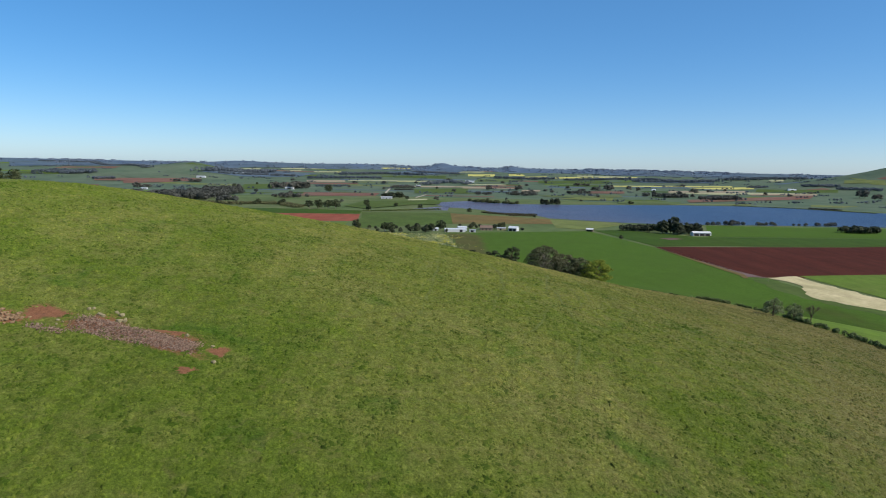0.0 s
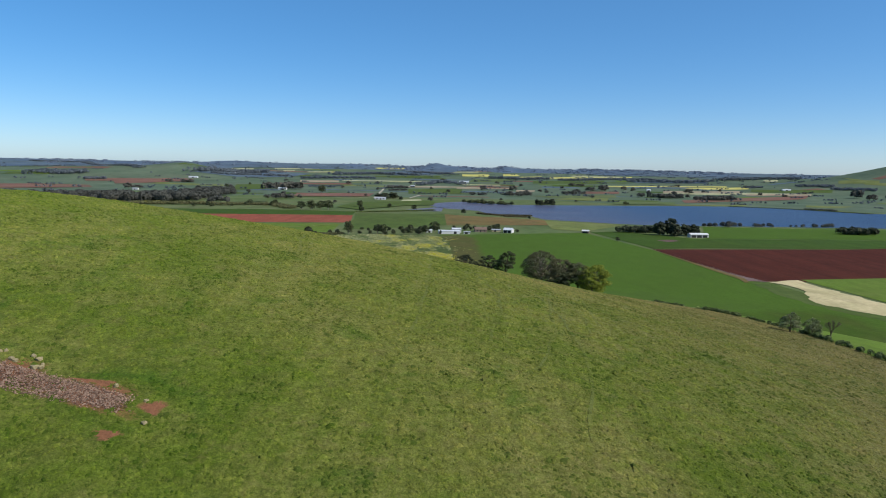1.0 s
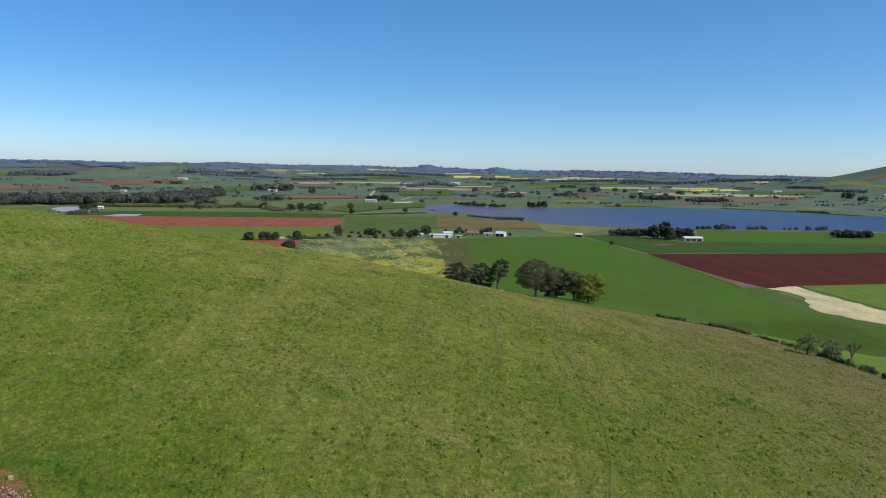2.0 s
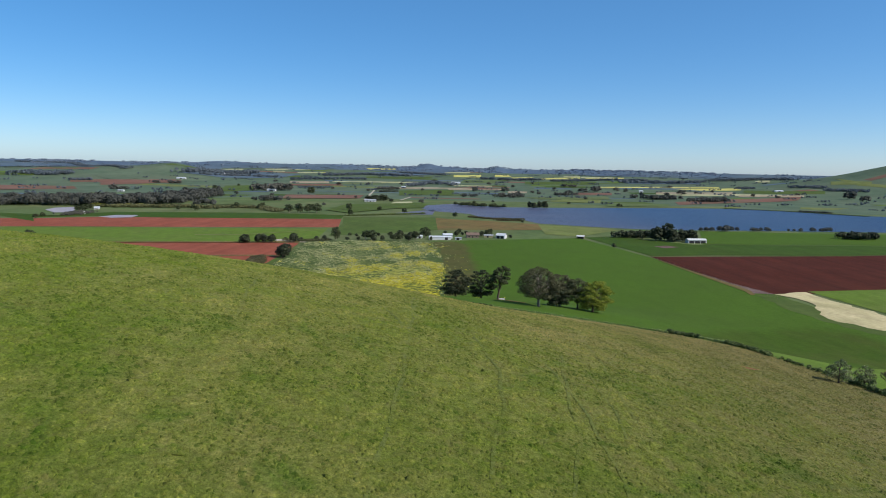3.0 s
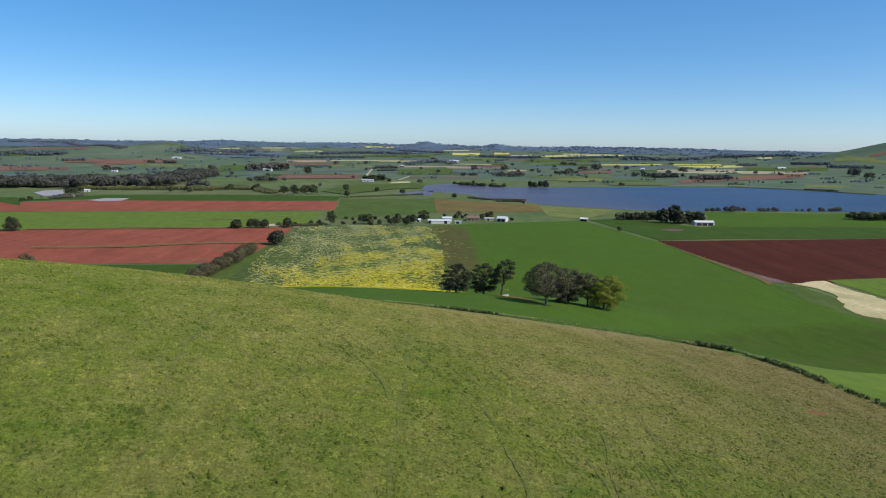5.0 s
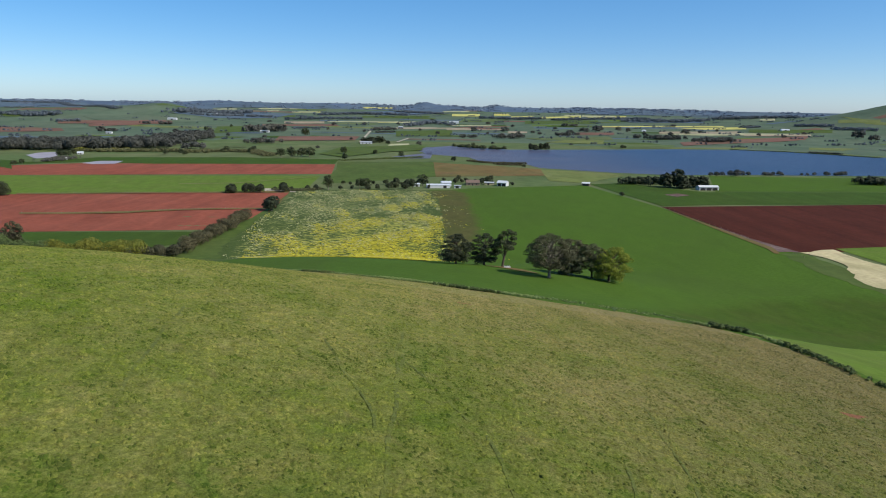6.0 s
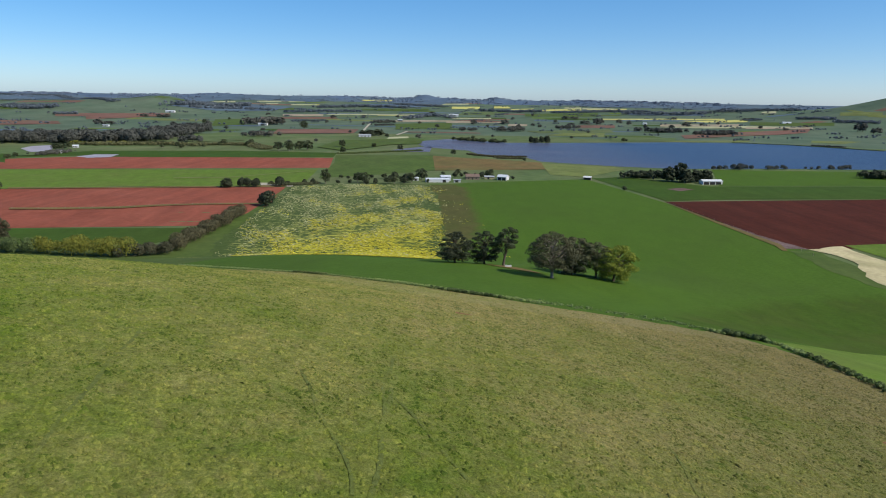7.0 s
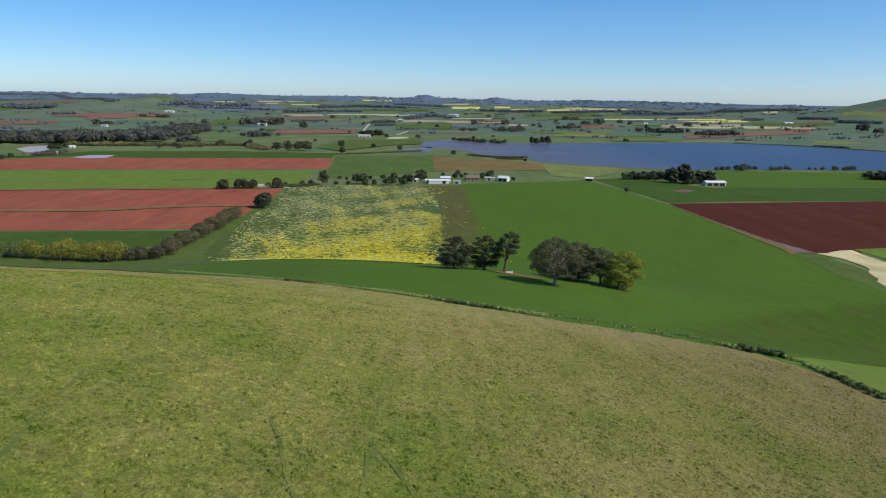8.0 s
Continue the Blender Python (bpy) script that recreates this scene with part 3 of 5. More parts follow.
# patchwork of small paddocks far out, under the larger ones
prng = random.Random(12)
for k in range(70):
    r, a = prng.uniform(1700, 4250), radians(prng.uniform(-35, 35))
    x, y, w, d, q = r * math.sin(a), r * math.cos(a), prng.uniform(90, 330), prng.uniform(40, 110), prng.uniform(-0.15, 0.15)
    field("far_paddock", [(x + u * w * math.cos(q) - v * d * math.sin(q), y + u * w * math.sin(q) + v * d * math.cos(q)) for u, v in ((-0.5, -0.5), (0.5, -0.5), (0.5, 0.5), (-0.5, 0.5))], 0.35,
          prng.choice((PASTURE_DARK, PASTURE_DARK, PASTURE_PALE, GRAZED, CROP_DARK, RED_FAR, WOODS_HAZE, WOODS_HAZE, PASTURE)), "small paddock far across the plain")

# ---------------------------------------------------------------- paddocks far out
field("canola_field", [(617, 2915), (897, 2956), (1134, 2928), (1102, 2849), (873, 2875), (600, 2834)], 0.8, CANOLA)
field("canola_field", [(896, 2802), (1190, 2837), (1132, 2695), (972, 2700)], 0.8, CANOLA)
field("canola_field", [(-5, 3790), (148, 3838), (139, 3585), (-5, 3566)], 1.0, CANOLA)
field("canola_field", [(228, 3891), (307, 3913), (307, 3713), (217, 3688)], 1.0, CANOLA)
field("canola_field", [(300, 3629), (426, 3714), (402, 3498), (290, 3496)], 1.0, CANOLA)
field("canola_field", [(449, 3612), (687, 3767), (653, 3575), (433, 3480)], 1.0, CANOLA)
field("canola_field", [(704, 3826), (874, 3796), (854, 3706), (680, 3690)], 1.0, CANOLA_PALE)
field("canola_field", [(-119, 4055), (94, 4161), (91, 4032), (-117, 3961)], 1.0, CANOLA_PALE)
field("canola_field", [(-571, 4325), (-375, 4391), (-363, 4250), (-525, 4177)], 1.0, CANOLA)
field("canola_field", [(-1052, 3951), (-898, 4048), (-872, 3926), (-1029, 3862)], 1.0, CANOLA_PALE)
field("canola_field", [(-847, 3680), (-721, 3719), (-706, 3636), (-825, 3582)], 1.0, CANOLA_PALE)
field("canola_field", [(-1275, 3717), (-1211, 3771), (-1182, 3679), (-1241, 3618)], 1.0, CANOLA_PALE)
field("canola_field", [(-479, 2951), (-163, 3046), (-157, 2942), (-467, 2880)], 1.0, CANOLA_PALE)
field("canola_field", [(1551, 3514), (1607, 3508), (1557, 3398), (1505, 3409)], 1.0, CANOLA_PALE)
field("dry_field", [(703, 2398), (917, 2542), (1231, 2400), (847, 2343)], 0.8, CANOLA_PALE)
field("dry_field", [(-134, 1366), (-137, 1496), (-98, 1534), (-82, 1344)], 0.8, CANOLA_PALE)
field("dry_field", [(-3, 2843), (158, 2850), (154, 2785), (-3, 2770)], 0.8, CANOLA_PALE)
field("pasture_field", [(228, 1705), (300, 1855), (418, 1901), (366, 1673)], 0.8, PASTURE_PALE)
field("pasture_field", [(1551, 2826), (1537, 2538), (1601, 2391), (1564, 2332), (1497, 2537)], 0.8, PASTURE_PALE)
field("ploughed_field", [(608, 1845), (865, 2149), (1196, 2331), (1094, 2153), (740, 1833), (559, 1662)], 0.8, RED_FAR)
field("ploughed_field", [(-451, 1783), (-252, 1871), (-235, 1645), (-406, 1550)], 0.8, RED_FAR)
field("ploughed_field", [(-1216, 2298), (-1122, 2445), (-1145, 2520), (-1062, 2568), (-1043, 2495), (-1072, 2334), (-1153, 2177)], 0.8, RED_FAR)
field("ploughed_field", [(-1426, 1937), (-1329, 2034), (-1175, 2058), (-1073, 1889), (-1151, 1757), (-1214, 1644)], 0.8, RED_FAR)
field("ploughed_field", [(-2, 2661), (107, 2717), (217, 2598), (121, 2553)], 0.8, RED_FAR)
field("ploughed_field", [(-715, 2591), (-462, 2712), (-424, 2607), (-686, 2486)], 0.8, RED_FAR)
field("crop_field", [(-1371, 2560), (-1242, 2692), (-1182, 2603), (-1220, 2421)], 0.8, PASTURE_HAZE)
field("crop_field", [(-84, 1468), (-59, 1432), (-58, 1278), (-111, 1229), (-176, 1069), (-225, 1136), (-220, 1338)], 0.8, PASTURE_DARK)
field("crop_field", [(381, 1678), (545, 1682), (496, 1547), (347, 1500)], 0.8, PASTURE)
field("crop_field", [(205, 1957), (497, 2205), (457, 1951), (237, 1830)], 0.8, PASTURE)
field("crop_field", [(-192, 2353), (-2, 2496), (-1, 2067), (-157, 1914)], 0.8, PASTURE_DARK)
field("crop_field", [(-812, 2378), (-722, 2468), (-615, 2040), (-672, 1917)], 0.8, PASTURE_DARK)
field("crop_field", [(-551, 1494), (-478, 1578), (-390, 1283), (-459, 1225)], 0.8, PASTURE)
field("crop_field", [(1142, 2693), (1357, 2495), (1310, 2407), (1074, 2530)], 0.8, PASTURE_DARK)
field("crop_field", [(49, 3303), (266, 3365), (222, 3121), (21, 3063)], 0.8, PASTURE)
field("crop_field", [(334, 3240), (695, 3360), (639, 3082), (311, 3014)], 0.8, PASTURE_DARK)
field("crop_field", [(-577, 862), (-589, 918), (-550, 972), (-543, 879)], 0.8, PASTURE)

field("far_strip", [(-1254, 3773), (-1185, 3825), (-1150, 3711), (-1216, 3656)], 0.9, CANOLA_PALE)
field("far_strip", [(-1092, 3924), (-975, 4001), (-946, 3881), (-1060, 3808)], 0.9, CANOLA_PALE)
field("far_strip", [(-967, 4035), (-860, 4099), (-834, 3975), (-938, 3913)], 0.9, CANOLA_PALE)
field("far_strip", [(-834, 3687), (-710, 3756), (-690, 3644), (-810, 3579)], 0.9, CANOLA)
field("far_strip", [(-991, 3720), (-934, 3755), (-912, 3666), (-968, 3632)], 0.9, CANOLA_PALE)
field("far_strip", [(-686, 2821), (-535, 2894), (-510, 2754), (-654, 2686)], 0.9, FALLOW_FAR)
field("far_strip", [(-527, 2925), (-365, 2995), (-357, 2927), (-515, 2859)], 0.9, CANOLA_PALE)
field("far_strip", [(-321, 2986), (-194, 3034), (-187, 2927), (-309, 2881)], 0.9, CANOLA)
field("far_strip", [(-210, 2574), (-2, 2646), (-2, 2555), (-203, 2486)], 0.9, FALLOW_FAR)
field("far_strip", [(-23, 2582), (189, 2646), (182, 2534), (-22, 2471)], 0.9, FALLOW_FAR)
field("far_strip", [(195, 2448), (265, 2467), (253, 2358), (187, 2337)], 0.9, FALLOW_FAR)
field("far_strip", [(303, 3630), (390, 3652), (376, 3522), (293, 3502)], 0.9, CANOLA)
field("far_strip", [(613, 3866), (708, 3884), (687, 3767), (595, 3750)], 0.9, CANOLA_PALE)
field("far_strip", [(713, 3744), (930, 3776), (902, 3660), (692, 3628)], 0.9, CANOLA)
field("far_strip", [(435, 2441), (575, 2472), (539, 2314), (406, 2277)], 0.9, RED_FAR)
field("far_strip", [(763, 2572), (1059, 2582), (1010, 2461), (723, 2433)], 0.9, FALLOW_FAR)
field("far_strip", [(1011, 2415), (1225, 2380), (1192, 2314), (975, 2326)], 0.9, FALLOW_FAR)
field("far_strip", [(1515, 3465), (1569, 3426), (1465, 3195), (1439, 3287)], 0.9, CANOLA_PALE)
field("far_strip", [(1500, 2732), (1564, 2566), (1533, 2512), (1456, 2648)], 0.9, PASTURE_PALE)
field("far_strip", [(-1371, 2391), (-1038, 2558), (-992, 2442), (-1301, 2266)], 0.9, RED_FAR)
field("far_strip", [(-598, 3692), (-312, 3822), (-302, 3707), (-580, 3582)], 0.9, WOODS_HAZE)
field("far_strip", [(955, 4154), (1323, 4171), (1271, 4005), (914, 3973)], 0.9, PASTURE_HAZE)
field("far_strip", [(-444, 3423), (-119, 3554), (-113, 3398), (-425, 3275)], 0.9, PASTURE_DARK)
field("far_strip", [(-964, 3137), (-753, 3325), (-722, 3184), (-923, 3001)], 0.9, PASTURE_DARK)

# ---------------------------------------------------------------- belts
belt("tree_belt", [(-1645, 2532), (-1506, 2506), (-1480, 2576)], 14.6, 60, LEAF_FAR_HAZE)
belt("tree_belt", [(-1347, 2339), (-1290, 2368)], 11.0, 30, LEAF_FAR_HAZE)
belt("tree_belt", [(-1046, 2810), (-936, 3043), (-800, 3087)], 12.8, 30, LEAF_FAR_HAZE)
belt("tree_belt", [(-1114, 2753), (-1016, 3142), (-990, 3403)], 18.7, 40, LEAF_FAR_HAZE)
belt("tree_belt", [(-715, 2942), (-593, 3051), (-407, 3135)], 12.7, 30, LEAF_FAR_HAZE)
belt("tree_belt", [(-656, 3376), (-464, 3579), (-233, 3565)], 14.5, 30, LEAF_FAR_HAZE)
belt("tree_belt", [(-316, 3882), (-65, 3740)], 12.5, 30, LEAF_FAR_HAZE)
belt("tree_belt", [(-174, 2665), (-98, 2937), (-3, 2802)], 13.8, 30, LEAF_FAR_HAZE)
belt("tree_belt", [(133, 3427), (276, 3319), (432, 3405)], 13.9, 30, LEAF_FAR_HAZE)
belt("tree_belt", [(475, 3319), (773, 3469), (960, 3444)], 11.4, 30, LEAF_FAR_HAZE)
belt("tree_belt", [(784, 3281), (1027, 3220), (1217, 3322)], 16.8, 40, LEAF_FAR_HAZE)
belt("tree_belt", [(1297, 3469), (1560, 3568), (1717, 3484)], 15.6, 40, LEAF_FAR_HAZE)
belt("tree_belt", [(1335, 2718), (1401, 2580)], 9.8, 30, LEAF_FAR_HAZE)
belt("tree_belt", [(1371, 2504), (1442, 2388)], 9.2, 30, LEAF_FAR_HAZE)
belt("tree_belt", [(1150, 2766), (1214, 2787)], 7.4, 30, LEAF_FAR_HAZE)
belt("tree_belt", [(-546, 2398), (-450, 2460)], 6.1, 20, LEAF_FAR_HAZE)
belt("tree_belt", [(-269, 2361), (-198, 2427)], 11.8, 20, LEAF_FOREST)
belt("tree_belt", [(-246, 2183), (-192, 2237)], 5.5, 14, LEAF_FOREST)
belt("tree_belt", [(-612, 2042), (-564, 2067), (-526, 2139)], 23.1, 60, LEAF_FOREST)
belt("tree_belt", [(-434, 1438), (-388, 1454)], 11.2, 40, LEAF_FOREST)
belt("tree_belt", [(548, 2062), (593, 2042)], 14.0, 30, LEAF_FOREST)
belt("tree_belt", [(590, 2005), (673, 2038)], 13.9, 40, LEAF_FOREST)
belt("tree_belt", [(680, 1872), (789, 1977)], 13.5, 40, LEAF_FOREST)
belt("tree_belt", [(749, 1442), (797, 1402)], 4.0, 10, LEAF_FOREST)
belt("tree_belt", [(22, 1916), (70, 1936)], 9.5, 20, LEAF_FOREST)
belt("tree_belt", [(124, 1887), (197, 1953)], 14.3, 24, LEAF_FOREST)
belt("tree_belt", [(323, 2172), (402, 2254)], 11.0, 24, LEAF_FOREST)
belt("tree_belt", [(-480, 1201), (-461, 1225)], 12.9, 40, LEAF_FOREST)
belt("tree_belt", [(-543, 889), (-546, 950)], 4.4, 20, LEAF_FOREST)
belt("tree_belt", [(-595, 1089), (-465, 1126), (-417, 1111)], 6.0, 20, LEAF_OLIVE)
belt("tree_belt", [(-423, 1139), (-345, 1161), (-290, 1064)], 4.9, 20, LEAF_OLIVE)
belt("tree_belt", [(-165, 1001), (-88, 1067), (-50, 1102)], 2.2, 10, LEAF_HEDGE)
belt("tree_belt", [(196, 736), (231, 742)], 7.8, 22, LEAF_DARK, "dense dark cypress windbreak beside a green paddock", None, 0.0, 2.2)
belt("tree_belt", [(475, 778), (518, 779)], 8.5, 18, LEAF_DARK, "dense dark cypress windbreak beside a green paddock", None, 0.0, 2.2)
belt("tree_belt", [(-165, 613), (-147, 611), (-127, 628)], 2.7, 10, LEAF_OLIVE)
belt("reed_bed", [(26, 1036), (58, 1000), (108, 1001)], 2.5, 10, LEAF_SCRUB)
belt("reed_bed", [(65, 971), (101, 969)], 2.0, 8, LEAF_SCRUB)

# ---------------------------------------------------------------- trees
plant(GUM, -267, 1045, 14.5, 14.5)
plant(GUM, -252, 1049, 16.6, 16.6)
plant(GUM, -239, 1065, 15.4, 16.3)
plant(GUM, -227, 1068, 16.3, 18.2)
plant(GUM, -185, 1147, 13.3, 13.3)
plant(GUM, -162, 1013, 10.3, 9.4)
plant(GUM, -84, 1106, 9.5, 9.5)
plant(GUM, -133, 1162, 6.7, 6.7)
plant(GUM, -396, 1844, 23.2, 23.2)
plant(DARKTREE, -196, 1524, 14.0, 17.8)
plant(DARKTREE, -183, 1529, 15.3, 22.9)
plant(DARKTREE, -166, 1560, 15.5, 25.9)
plant(DARKTREE, -144, 1518, 7.6, 10.1)
plant(FARTREE, -450, 2636, 13.2, 21.9)
plant(FARTREE, -72, 1472, 9.7, 12.2)
plant(FARTREE, -357, 1205, 6.2, 10.4)
plant(FARTREE, -954, 1861, 17.2, 25.8)
plant(FARTREE, -957, 1905, 10.5, 24.5)
plant(FARTREE, -945, 1912, 10.5, 17.5)
plant(FARTREE, -1067, 2405, 10.8, 25.9)
plant(FARTREE, -1015, 2412, 10.7, 25.7)
plant(FARTREE, -998, 2423, 10.7, 30.1)
plant(FARTREE, -756, 1875, 13.3, 19.9)
plant(GUM, -569, 967, 11.2, 14.0)
plant(GUM, -572, 990, 10.9, 10.9)
plant(GUM, -576, 1013, 9.7, 9.7)
plant(GUM, -549, 824, 6.6, 8.2)
plant(GUM, -554, 849, 6.8, 6.8)
plant(WATTLE, -617, 1112, 6.3, 18.9)
plant(WATTLE, -598, 1102, 5.2, 14.5)
plant(WATTLE, -564, 1112, 6.2, 17.5)
plant(WATTLE, -547, 1117, 6.2, 27.8)
plant(WATTLE, -573, 1095, 5.1, 15.3)
plant(FARTREE, 72, 2373, 19.5, 17.5)
plant(FARTREE, 179, 2407, 19.8, 27.7)
plant(FARTREE, 215, 2262, 11.2, 13.1)
plant(FARTREE, 460, 2845, 14.2, 35.4)
plant(FARTREE, 496, 2852, 11.9, 35.6)
plant(FARTREE, 407, 2400, 12.0, 26.0)
plant(FARTREE, 471, 2484, 16.6, 35.2)
plant(FARTREE, 513, 2493, 25.0, 27.1)
plant(FARTREE, 536, 2532, 23.3, 25.5)
plant(FARTREE, 615, 2582, 17.4, 21.8)
plant(FARTREE, 634, 2517, 17.0, 17.0)
plant(FARTREE, 735, 2340, 12.1, 20.1)
plant(FARTREE, 810, 2416, 18.8, 31.3)
plant(FARTREE, 1165, 2802, 9.9, 19.9)
plant(FARTREE, 1189, 2796, 9.9, 29.8)
plant(DARKTREE, 159, 1380, 13.8, 10.3)
plant(DARKTREE, 166, 1363, 12.5, 12.5)
plant(DARKTREE, 180, 1387, 13.9, 10.4)
plant(DARKTREE, 191, 1390, 15.1, 15.1)
plant(GUM, 381, 1510, 5.9, 5.9)
plant(GUM, 2, 1019, 8.7, 8.7)
plant(FARTREE, 1267, 2188, 26.9, 22.8)
plant(FARTREE, 1280, 2185, 29.0, 24.9)
plant(FARTREE, 1264, 2098, 18.1, 18.1)
plant(FARTREE, 1276, 2097, 20.1, 22.1)
plant(DARKTREE, 229, 704, 16.2, 15.6)
plant(DARKTREE, 242, 706, 20.7, 16.9)
plant(DARKTREE, 245, 697, 14.9, 14.9)
plant(DARKTREE, 259, 704, 13.9, 15.1)
plant(DARKTREE, 269, 706, 14.0, 14.0)
plant(GUM, -120, 629, 15.2, 9.8)
plant(GUM, -91, 643, 10.4, 9.9)
plant(GUM, -85, 644, 11.0, 10.4)
plant(GUM, -62, 638, 7.1, 8.1)
plant(GUM, -55, 639, 7.5, 7.5)
plant(GUM, -39, 651, 9.9, 8.8)
plant(GUM, -30, 677, 12.6, 12.0)
plant(GUM, 7, 738, 6.4, 6.4)
plant(GUM, 44, 745, 6.3, 7.5)
plant(DARKTREE, -201, 586, 8.9, 10.5)
plant(BUSH, -190, 592, 8.4, 8.4)
plant(BUSH, -184, 593, 8.4, 9.5)
plant(BUSH, -177, 594, 7.9, 9.5)
plant(BUSH, -157, 601, 9.0, 10.5)
plant(BUSH, -137, 478, 11.1, 14.9)
plant(BUSH, 163, 621, 3.8, 5.4)
plant(BUSH, -73, 636, 5.4, 5.4)
plant(BUSH, -81, 631, 4.3, 6.5)
plant(BUSH, -46, 645, 6.6, 9.3)
plant(BUSH, -23, 649, 4.4, 3.3)
plant(FARTREE, 1390, 2477, 9.3, 18.6)
plant(FARTREE, -728, 2753, 9.3, 18.7)
plant(FARTREE, -345, 2720, 11.2, 18.0)
plant(FARTREE, -218, 2769, 11.4, 15.9)
plant(FARTREE, -92, 3070, 12.6, 20.1)
plant(FARTREE, 148, 2929, 12.0, 19.2)
plant(FARTREE, 273, 2363, 9.8, 15.6)
plant(FARTREE, 287, 2294, 9.5, 15.2)
plant(FARTREE, 642, 2322, 11.9, 15.8)
plant(FARTREE, 1033, 2346, 10.5, 14.7)
plant(FARTREE, 1079, 2261, 8.2, 16.4)
plant(FARTREE, -568, 1731, 10.5, 10.5)
plant(FARTREE, -676, 1915, 16.7, 16.7)
plant(FARTREE, -256, 1289, 6.5, 7.6)
plant(FARTREE, -297, 1241, 6.3, 7.4)
plant(FARTREE, 885, 2490, 10.8, 13.0)
plant(FARTREE, 971, 2563, 11.2, 13.5)
plant(FARTREE, -112, 2384, 9.8, 11.8)
plant(FARTREE, -247, 1670, 7.0, 8.3)
plant(FARTREE, -46, 2136, 10.5, 14.0)
plant(FARTREE, 93, 1577, 6.5, 7.8)
plant(FARTREE, 275, 1590, 5.3, 8.0)
plant(FARTREE, 376, 1919, 6.4, 9.7)

plant(GUM, -453, 1059, 8.0, 8.4)
plant(GUM, -436, 1077, 9.0, 9.5)
plant(GUM, -421, 1054, 8.0, 8.4)
plant(GUM, -386, 1149, 11.0, 11.6)
plant(GUM, -384, 1120, 8.0, 8.4)
plant(GUM, -344, 1146, 9.0, 9.5)
plant(GUM, -346, 1176, 10.0, 10.5)
plant(GUM, -399, 1087, 6.0, 6.3)
plant(GUM, -133, 1161, 8.0, 8.4)
plant(GUM, 368, 1484, 9.0, 9.5)
plant(GUM, 100, 931, 5.0, 5.2)
plant(GUM, -758, 2116, 14.0, 14.7)
plant(GUM, -760, 2369, 10.0, 10.5)
plant(GUM, 45, 1489, 8.0, 8.4)

plant(GUM, -69, 680, 6.0, 7.2)
plant(BUSH, -62, 671, 5.0, 6.0)
plant(BUSH, -58, 682, 7.0, 8.4)
plant(GUM, -51, 673, 4.5, 5.4)
plant(BUSH, -47, 679, 6.0, 7.2)
plant(BUSH, -41, 675, 6.5, 7.8)
plant(GUM, -35, 686, 5.0, 6.0)
plant(BUSH, 4, 709, 6.0, 7.2)
plant(BUSH, 11, 716, 4.0, 4.8)
plant(GUM, 18, 706, 5.0, 6.0)
plant(BUSH, 25, 712, 4.5, 5.4)
plant(BUSH, 32, 708, 5.5, 6.6)
plant(GUM, 40, 721, 7.0, 8.4)
plant(BUSH, 44, 705, 4.0, 4.8)
plant(BUSH, 65, 698, 3.0, 3.6)
plant(GUM, -113, 678, 4.0, 4.8)
plant(BUSH, -105, 674, 3.5, 4.2)
plant(BUSH, -82, 683, 4.0, 4.8)

belt("wood", [(-798, 1119), (-671, 1159), (-594, 1200), (-553, 1268)], 19.5, 90, LEAF_FOREST, "dense grey-green plantation wood on the plain", 1.7, 0.0, 1.7)
belt("wood", [(-568, 1303), (-612, 1644)], 17.5, 60, LEAF_FOREST, "dense grey-green plantation wood on the plain", 1.7, 0.0, 1.7)
# wooded ground towards the ridge, its colour tinted blue for haze
field("far_wood", [(-2512, 3617), (-2423, 3753), (-2225, 3831), (-2048, 3908), (-1542, 2888), (-1732, 2892), (-2001, 3091), (-2078, 2982)], 1.2, WOODS_HAZE)
field("far_wood", [(-1572, 4065), (-1412, 4276), (-1165, 4380), (-864, 4464), (-707, 4377), (-772, 3983), (-1068, 4012), (-1302, 3844), (-1138, 2933)], 1.2, WOODS_HAZE)
field("far_wood", [(619, 4356), (1023, 4308), (1352, 4268), (1659, 4187), (1959, 4121), (2175, 4038), (1941, 3764), (1629, 3729), (1217, 3831), (784, 3954)], 1.2, WOODS_HAZE)
field("far_wood", [(-607, 3748), (-326, 4004), (-143, 4271), (-6, 4260), (-124, 3719), (-344, 3521)], 1.2, WOODS_HAZE)
field("far_wood", [(-1114, 2753), (-1098, 3579), (-775, 3424), (-789, 3044), (-960, 2823)], 1.2, WOODS_HAZE)
field("far_wood", [(807, 3377), (1213, 3465), (1142, 3183), (815, 3196)], 1.2, WOODS_HAZE)
field("gravel_road", [(-212, 1543), (-206, 1546), (-279, 2396), (-286, 2393)], 0.9, ROAD)
field("gravel_road", [(-131, 1600), (-119, 1820), (-114, 1788), (-125, 1575)], 0.9, ROAD)
field("gravel_road", [(-230, 2567), (-88, 2637), (207, 2595), (205, 2565), (-86, 2599), (-227, 2530)], 0.9, ROAD)
belt("tree_belt", [(-2327, 3601), (-2098, 3714), (-1372, 2831)], 9.6, 30, LEAF_FAR_HAZE)

field("pond", [(207, 635), (224, 647), (233, 635), (215, 620)], 0.4, MUD, "patch of trampled grey mud by the grove", category="mud")
field("inlet", [(-100, 1101), (-54, 1198), (-35, 1204), (-35, 1080), (-70, 1071)], 0.12, WATER, "narrow blue inlet of the lake", category="lake")
field("shore_strip", [(479, 1552), (702, 1636), (674, 1570), (464, 1504)], 0.5, PASTURE_PALE)
field("shore_strip", [(875, 1691), (991, 1680), (884, 1559), (820, 1582)], 0.5, PASTURE_PALE)
